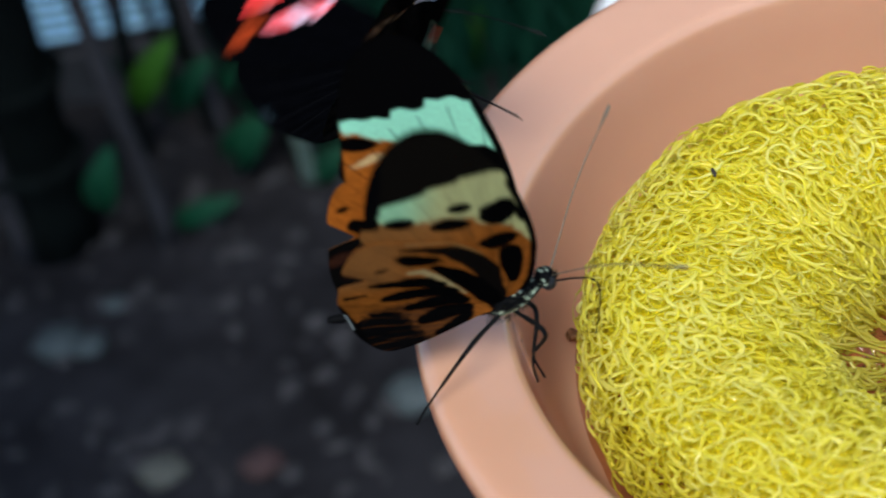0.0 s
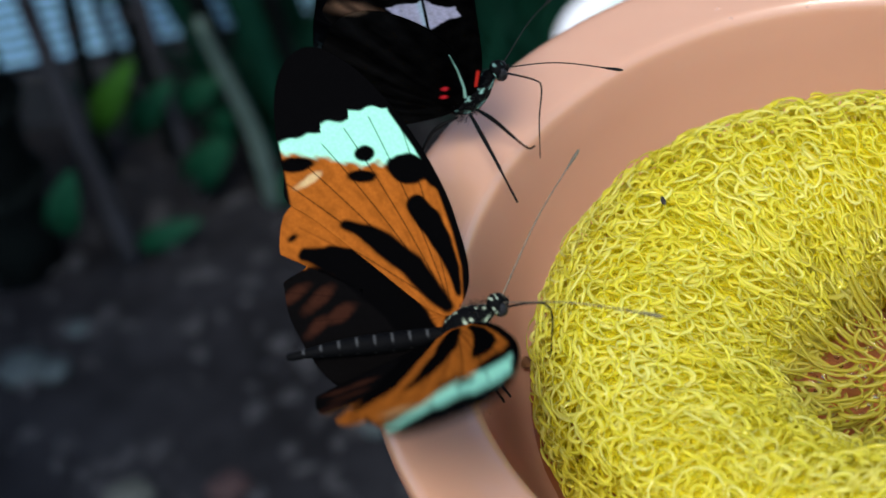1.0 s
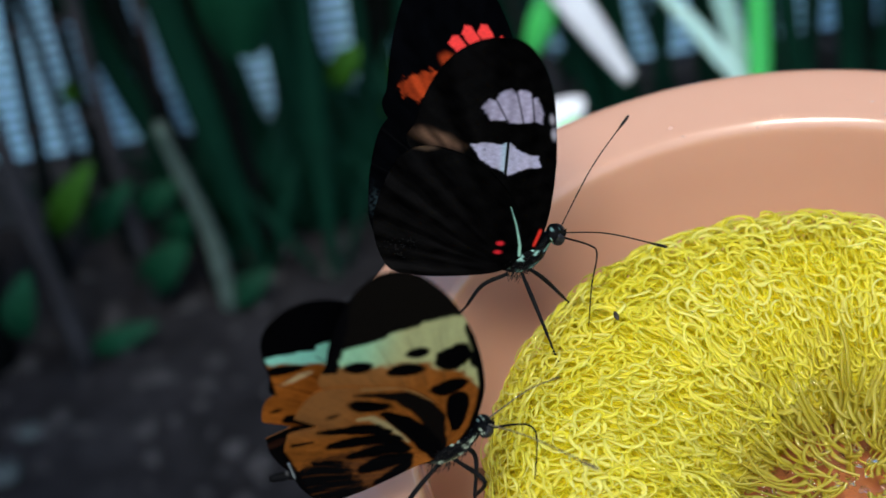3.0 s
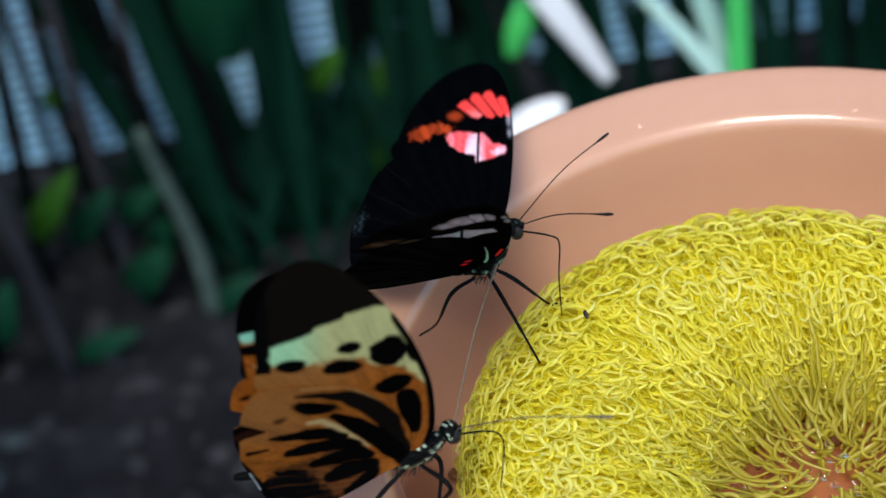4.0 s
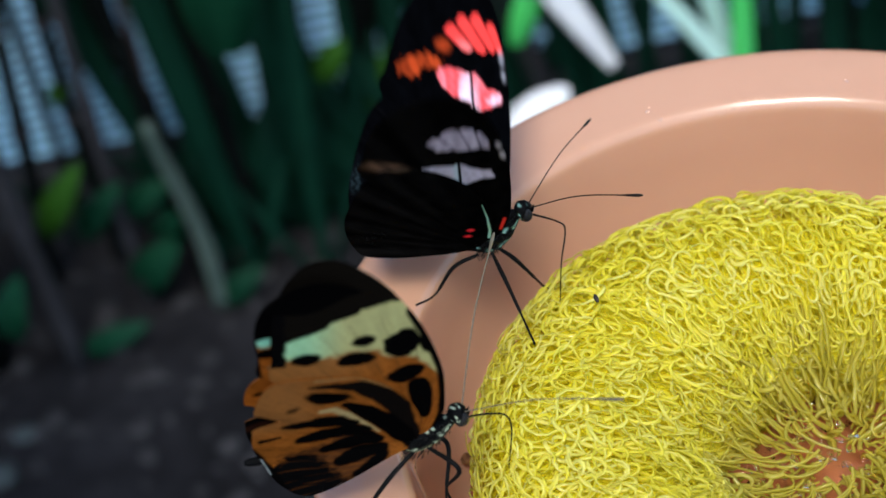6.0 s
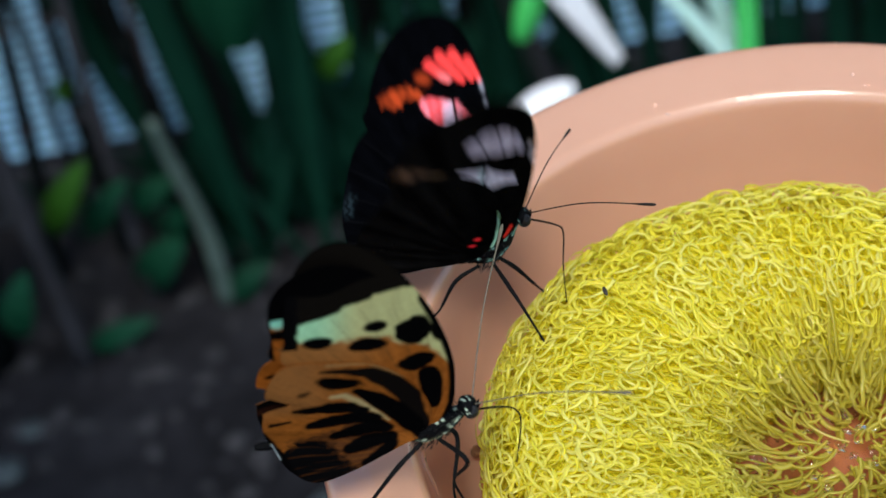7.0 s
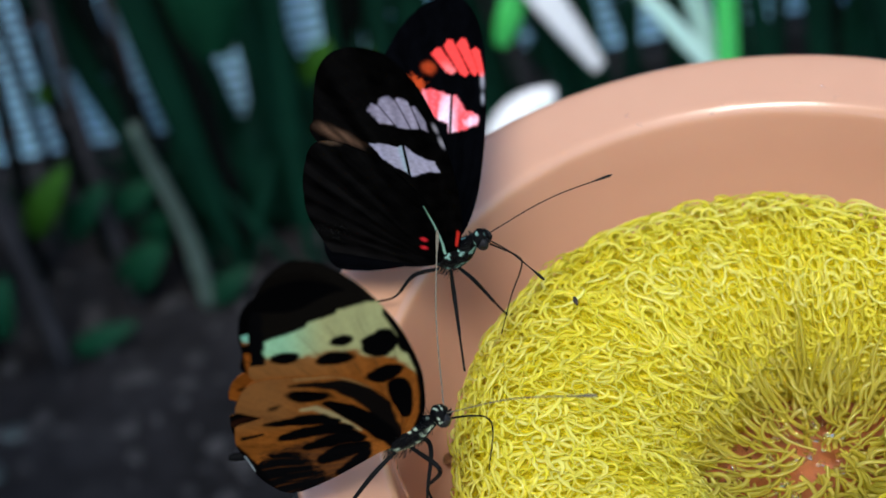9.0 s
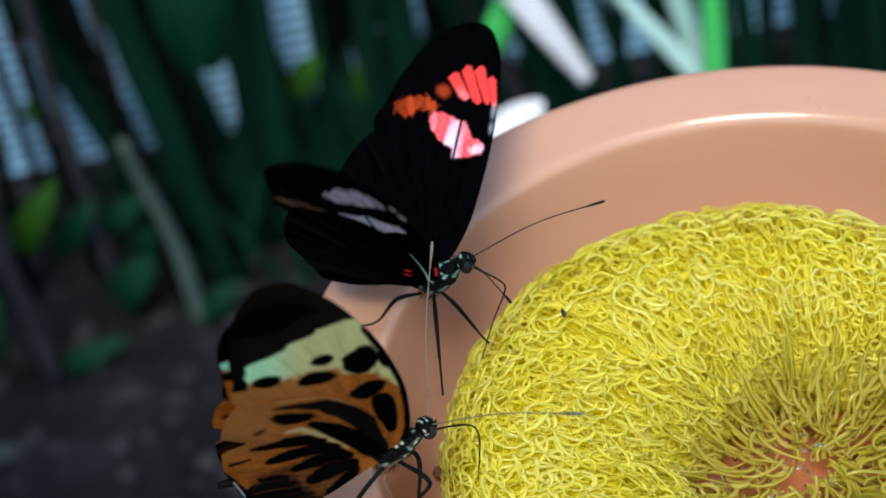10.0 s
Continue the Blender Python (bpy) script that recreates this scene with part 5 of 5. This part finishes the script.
def screen():
    """The slatted screen that closes the bed, turned a little towards the bowl."""
    top = tagged(new("slatted_screen"), "pale blue horizontal slats in dark timber posts behind the plants", "screen")
    top.matrix_world = pose(0.1, 0.684, 0, 0, 0, -7.7)
    first = box("slat", (1.5, 0.0010, 0.0048), pose(0, 0, -0.450, -48), SLAT, top, 0.0004)
    for i in range(1, 48):
        ob = new("slat", first.data)
        ob.parent = top
        ob.matrix_local = pose(0, 0, -0.450 + i * 0.0088, -48)
    for x in (-0.76, -0.38, 0.34, 0.74):
        box("post", (0.03, 0.02, 1.118), pose(x, 0.018, 0.04), DARKWOOD, top, 0.002)
    # board added so that the gaps between the slats look dark
    box("back_board", (1.55, 0.008, 1.118), pose(0, 0.27, 0.04), DARKWOOD, top, 0.001)
    box("bottom_rail", (1.55, 0.02, 0.05), pose(0, 0.003, -0.487), DARKWOOD, top, 0.002)


def slab(name, lo, hi, material, label):
    bm = bmesh.new()
    bmesh.ops.create_cube(bm, size=1)
    bmesh.ops.scale(bm, vec=[b - a for a, b in zip(lo, hi)], verts=bm.verts)
    ob = part(name, bm, material, smooth=False)
    ob.location = [(a + b) / 2 for a, b in zip(lo, hi)]
    tagged(ob, label, name.split("_")[0], kind="structure")


# two unseen slabs, added outside the view to keep the bed in shade
slab("wall_left", (-2.72, -0.56, -0.52), (-2.60, 0.22, 0.60), DARKWOOD, "unseen dark upright slab added to shade the bed")
slab("roof", (-2.72, -0.55, 0.602), (-0.32, 0.20, 0.66), DARKWOOD, "unseen dark slab added overhead to shade the bed")
ground()
litter()
screen()
for _x, _y, _r, _m, _l in [(-0.289, 0.512, 0.015, STONE, "pale grey-green stone on dark soil"), (-0.272, 0.505, 0.010, STONE, "small grey-green stone on dark soil"), (-0.235, 0.404, 0.013, CREAM, "pale cream stone on dark soil"),
                           (-0.182, 0.389, 0.011, CLAY, "dull reddish clay lump on dark soil"), (-0.098, 0.410, 0.016, STONE, "mossy grey-green stone on dark soil"), (-0.257, 0.535, 0.008, STONE, "rough grey stone on dark soil")]:
    stone(_x, _y, _r, _m, _l)
PLANTS = [
    # base, top, radius, material, label, leaves: start, aim, length, half width, arch, material
    ((-0.222, 0.58, -0.5), (-0.205, 0.58, -0.02), 0.0050, STEM_GREY, "dry grey-mauve plant stem with a few green leaves",
     [((-0.245, 0.55, -0.44), (0.3, -0.2, 0.8), 0.050, 0.0095, 0.5, LEAF), ((-0.215, 0.58, -0.49), (0.8, -0.3, 0.4), 0.045, 0.0068, 0.5, LEAF)]),
    ((-0.176, 0.62, -0.5), (-0.158, 0.62, -0.02), 0.0040, STEM_GREY, "dry grey plant stem with lime and green leaves",
     [((-0.215, 0.60, -0.415), (0.6, -0.2, 0.9), 0.055, 0.0088, 0.5, LIME), ((-0.200, 0.62, -0.44), (0.5, -0.3, 0.7), 0.055, 0.0082, 0.5, LEAF), ((-0.180, 0.62, -0.49), (0.5, -0.3, 0.7), 0.055, 0.0116, 0.5, LEAF),
      ((-0.170, 0.62, -0.43), (0.6, -0.3, 0.5), 0.04, 0.0075, 0.5, LEAF)]),
    ((-0.133, 0.60, -0.5), (-0.138, 0.60, -0.36), 0.0050, STEM_PALE, "pale grey-green cane sheath beside green leaves",
     [((-0.086, 0.58, -0.318), (0.10, -0.1, 0.9), 0.12, 0.020, 0.2, LEAF), ((-0.155, 0.62, -0.46), (0.2, -0.4, 0.6), 0.04, 0.0088, 0.5, LEAF), ((-0.135, 0.60, -0.50), (0.6, -0.2, 0.5), 0.04, 0.0082, 0.5, LEAF)]),
    ((-0.136, 0.612, -0.5), (-0.158, 0.612, -0.02), 0.0050, STEM_SHADED, "dark cane rising behind a pale sheath", []),
    ((-0.188, 0.66, -0.5), (-0.170, 0.66, -0.02), 0.0045, STEM_SHADED, "dark thin plant stem before pale slats", []),
    ((-0.133, 0.66, -0.5), (-0.190, 0.66, -0.02), 0.0060, STEM_SHADED, "dark leaning plant stem before pale slats", []),
    ((-0.233, 0.66, -0.5), (-0.155, 0.66, -0.02), 0.0045, STEM_SHADED, "dark thin plant stem leaning over", []),
    ((-0.290, 0.61, -0.5), (-0.240, 0.62, -0.02), 0.0210, STEM_SHADED, "thick dark plant trunk rising from soil", []),
    ((-0.104, 0.64, -0.5), (-0.107, 0.64, -0.02), 0.0075, STEM_SHADED, "dark green plant stem rising from soil", []),
    ((-0.043, 0.66, -0.5), (-0.062, 0.66, -0.02), 0.0070, STEM_SHADED, "dark green plant stem with lime leaf", [((-0.042, 0.62, -0.376), (0.5, -0.1, 0.7), 0.03, 0.0080, 0.4, LIME), ((-0.193, 0.66, -0.372), (0.4, -0.1, 0.7), 0.018, 0.0045, 0.4, LIME)]),
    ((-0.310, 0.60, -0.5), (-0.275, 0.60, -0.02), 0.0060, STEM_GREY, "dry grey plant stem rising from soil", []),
    ((0.276, 0.61, -0.5), (0.235, 0.61, -0.02), 0.0085, STEM_SHADED, "dark green plant stem rising from soil", []),
    ((0.105, 0.62, -0.5), (0.02, 0.62, -0.12), 0.0070, STEM_GREY, "leaning grey plant stem with sheaths coloured white as if sunlit",
     [((0.112, 0.55, -0.368), (-0.42, 0.0, 0.9), 0.20, 0.0085, 0.04, SUNLIT_SHEATH), ((0.038, 0.50, -0.362), (0.62, 0.0, 0.45), 0.046, 0.0115, 0.08, SUNLIT_SHEATH), ((0.036, 0.50, -0.375), (0.5, -0.2, 0.6), 0.05, 0.0055, 0.4, SUNLIT_LEAF),
      ((0.062, 0.56, -0.345), (0.3, -0.1, 0.9), 0.05, 0.0065, 0.3, SUNLIT_LEAF)]),
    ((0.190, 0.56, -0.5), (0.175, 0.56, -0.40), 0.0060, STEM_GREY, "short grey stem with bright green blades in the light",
     [((0.172, 0.52, -0.47), (0.01, 0.0, 0.95), 0.26, 0.0055, 0.05, SUNLIT_LEAF), ((0.182, 0.52, -0.395), (-0.5, 0.0, 0.86), 0.13, 0.0045, 0.1, SUNLIT_BLADE), ((0.176, 0.53, -0.40), (-0.20, 0.0, 0.95), 0.18, 0.0055, 0.05, SUNLIT_BLADE)]),
]
for _b, _t, _r, _m, _l, _leaves in PLANTS:
    garden_plant(_b, _t, _r, _m, _l, _leaves)
_rng = np.random.default_rng(21)
for _i in range(20):
    _x = -0.52 + 0.046 * _i
    if -0.30 < _x < 0.045:
        continue
    reed((_x + _rng.uniform(-0.01, 0.01), 0.684 - 0.135 * (_x - 0.1) - _rng.uniform(0.03, 0.09)), 6, _rng)

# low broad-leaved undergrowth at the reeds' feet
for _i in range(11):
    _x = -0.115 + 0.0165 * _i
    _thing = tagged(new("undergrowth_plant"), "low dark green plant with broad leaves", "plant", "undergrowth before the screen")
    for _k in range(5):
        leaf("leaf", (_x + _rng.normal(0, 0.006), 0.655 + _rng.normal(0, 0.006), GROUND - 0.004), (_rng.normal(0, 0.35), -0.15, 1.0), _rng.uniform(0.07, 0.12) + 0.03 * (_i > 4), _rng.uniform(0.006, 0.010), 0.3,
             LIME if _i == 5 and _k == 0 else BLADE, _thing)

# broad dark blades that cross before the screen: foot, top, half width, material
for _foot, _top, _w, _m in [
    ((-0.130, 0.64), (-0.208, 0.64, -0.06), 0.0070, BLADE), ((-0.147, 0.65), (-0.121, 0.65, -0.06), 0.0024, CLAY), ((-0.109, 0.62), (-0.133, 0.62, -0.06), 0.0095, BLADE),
    ((-0.096, 0.65), (-0.118, 0.65, -0.06), 0.0085, BLADE), ((-0.083, 0.66), (-0.136, 0.66, -0.06), 0.0100, BLADE), ((-0.083, 0.67), (-0.026, 0.67, -0.06), 0.0070, STEM_SHADED),
    ((-0.068, 0.60), (-0.026, 0.60, -0.06), 0.0060, BLADE), ((-0.045, 0.66), (-0.092, 0.66, -0.06), 0.0066, BLADE), ((-0.022, 0.66), (0.024, 0.66, -0.06), 0.0085, STEM_SHADED),
    ((-0.008, 0.62), (0.034, 0.62, -0.06), 0.0060, BLADE), ((0.020, 0.64), (0.044, 0.64, -0.06), 0.0080, STEM_SHADED), ((-0.030, 0.63), (-0.012, 0.63, -0.20), 0.0040, BLADE),
    ((-0.160, 0.68), (-0.152, 0.68, -0.06), 0.0030, BLADE), ((-0.206, 0.68), (-0.190, 0.68, -0.06), 0.0030, STEM_SHADED), ((-0.148, 0.66), (-0.176, 0.66, -0.06), 0.0035, BLADE),
    ((0.028, 0.63), (0.020, 0.63, -0.06), 0.0110, BLADE), ((0.048, 0.65), (0.060, 0.65, -0.06), 0.0100, STEM_SHADED), ((0.004, 0.665), (0.008, 0.665, -0.06), 0.0060, BLADE), ((0.062, 0.62), (0.066, 0.62, -0.06), 0.0080, BLADE),
    ((-0.056, 0.655), (-0.052, 0.655, -0.06), 0.0090, BLADE), ((-0.120, 0.67), (-0.105, 0.67, -0.06), 0.0060, STEM_SHADED), ((-0.062, 0.64), (-0.075, 0.64, -0.06), 0.0080, BLADE),
    ((0.262, 0.60), (0.240, 0.60, -0.06), 0.0110, BLADE), ((0.290, 0.60), (0.300, 0.60, -0.06), 0.0120, BLADE), ((0.120, 0.62), (0.118, 0.62, -0.06), 0.0035, STEM_SHADED)]:
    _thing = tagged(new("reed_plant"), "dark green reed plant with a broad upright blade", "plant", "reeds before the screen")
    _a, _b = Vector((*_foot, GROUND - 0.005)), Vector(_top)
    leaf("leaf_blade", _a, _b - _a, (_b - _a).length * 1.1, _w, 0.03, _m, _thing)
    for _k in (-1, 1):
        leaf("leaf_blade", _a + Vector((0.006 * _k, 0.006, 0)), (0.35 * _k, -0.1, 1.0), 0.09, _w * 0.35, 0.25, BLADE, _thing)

for _at, _s in (((-0.0246, 0.0148, 0.0058), 0.0005), ((0.0120, 0.0300, -0.0020), 0.0003)):
    _bm = bmesh.new()
    bmesh.ops.create_icosphere(_bm, subdivisions=2, radius=_s)
    bmesh.ops.scale(_bm, vec=(0.7, 1.8, 0.8), verts=_bm.verts)
    _ob = part("seed_speck", _bm, SPECK)
    _ob.location = _at
    tagged(_ob, "tiny dark speck caught in the yellow mesh", "speck")

motions()
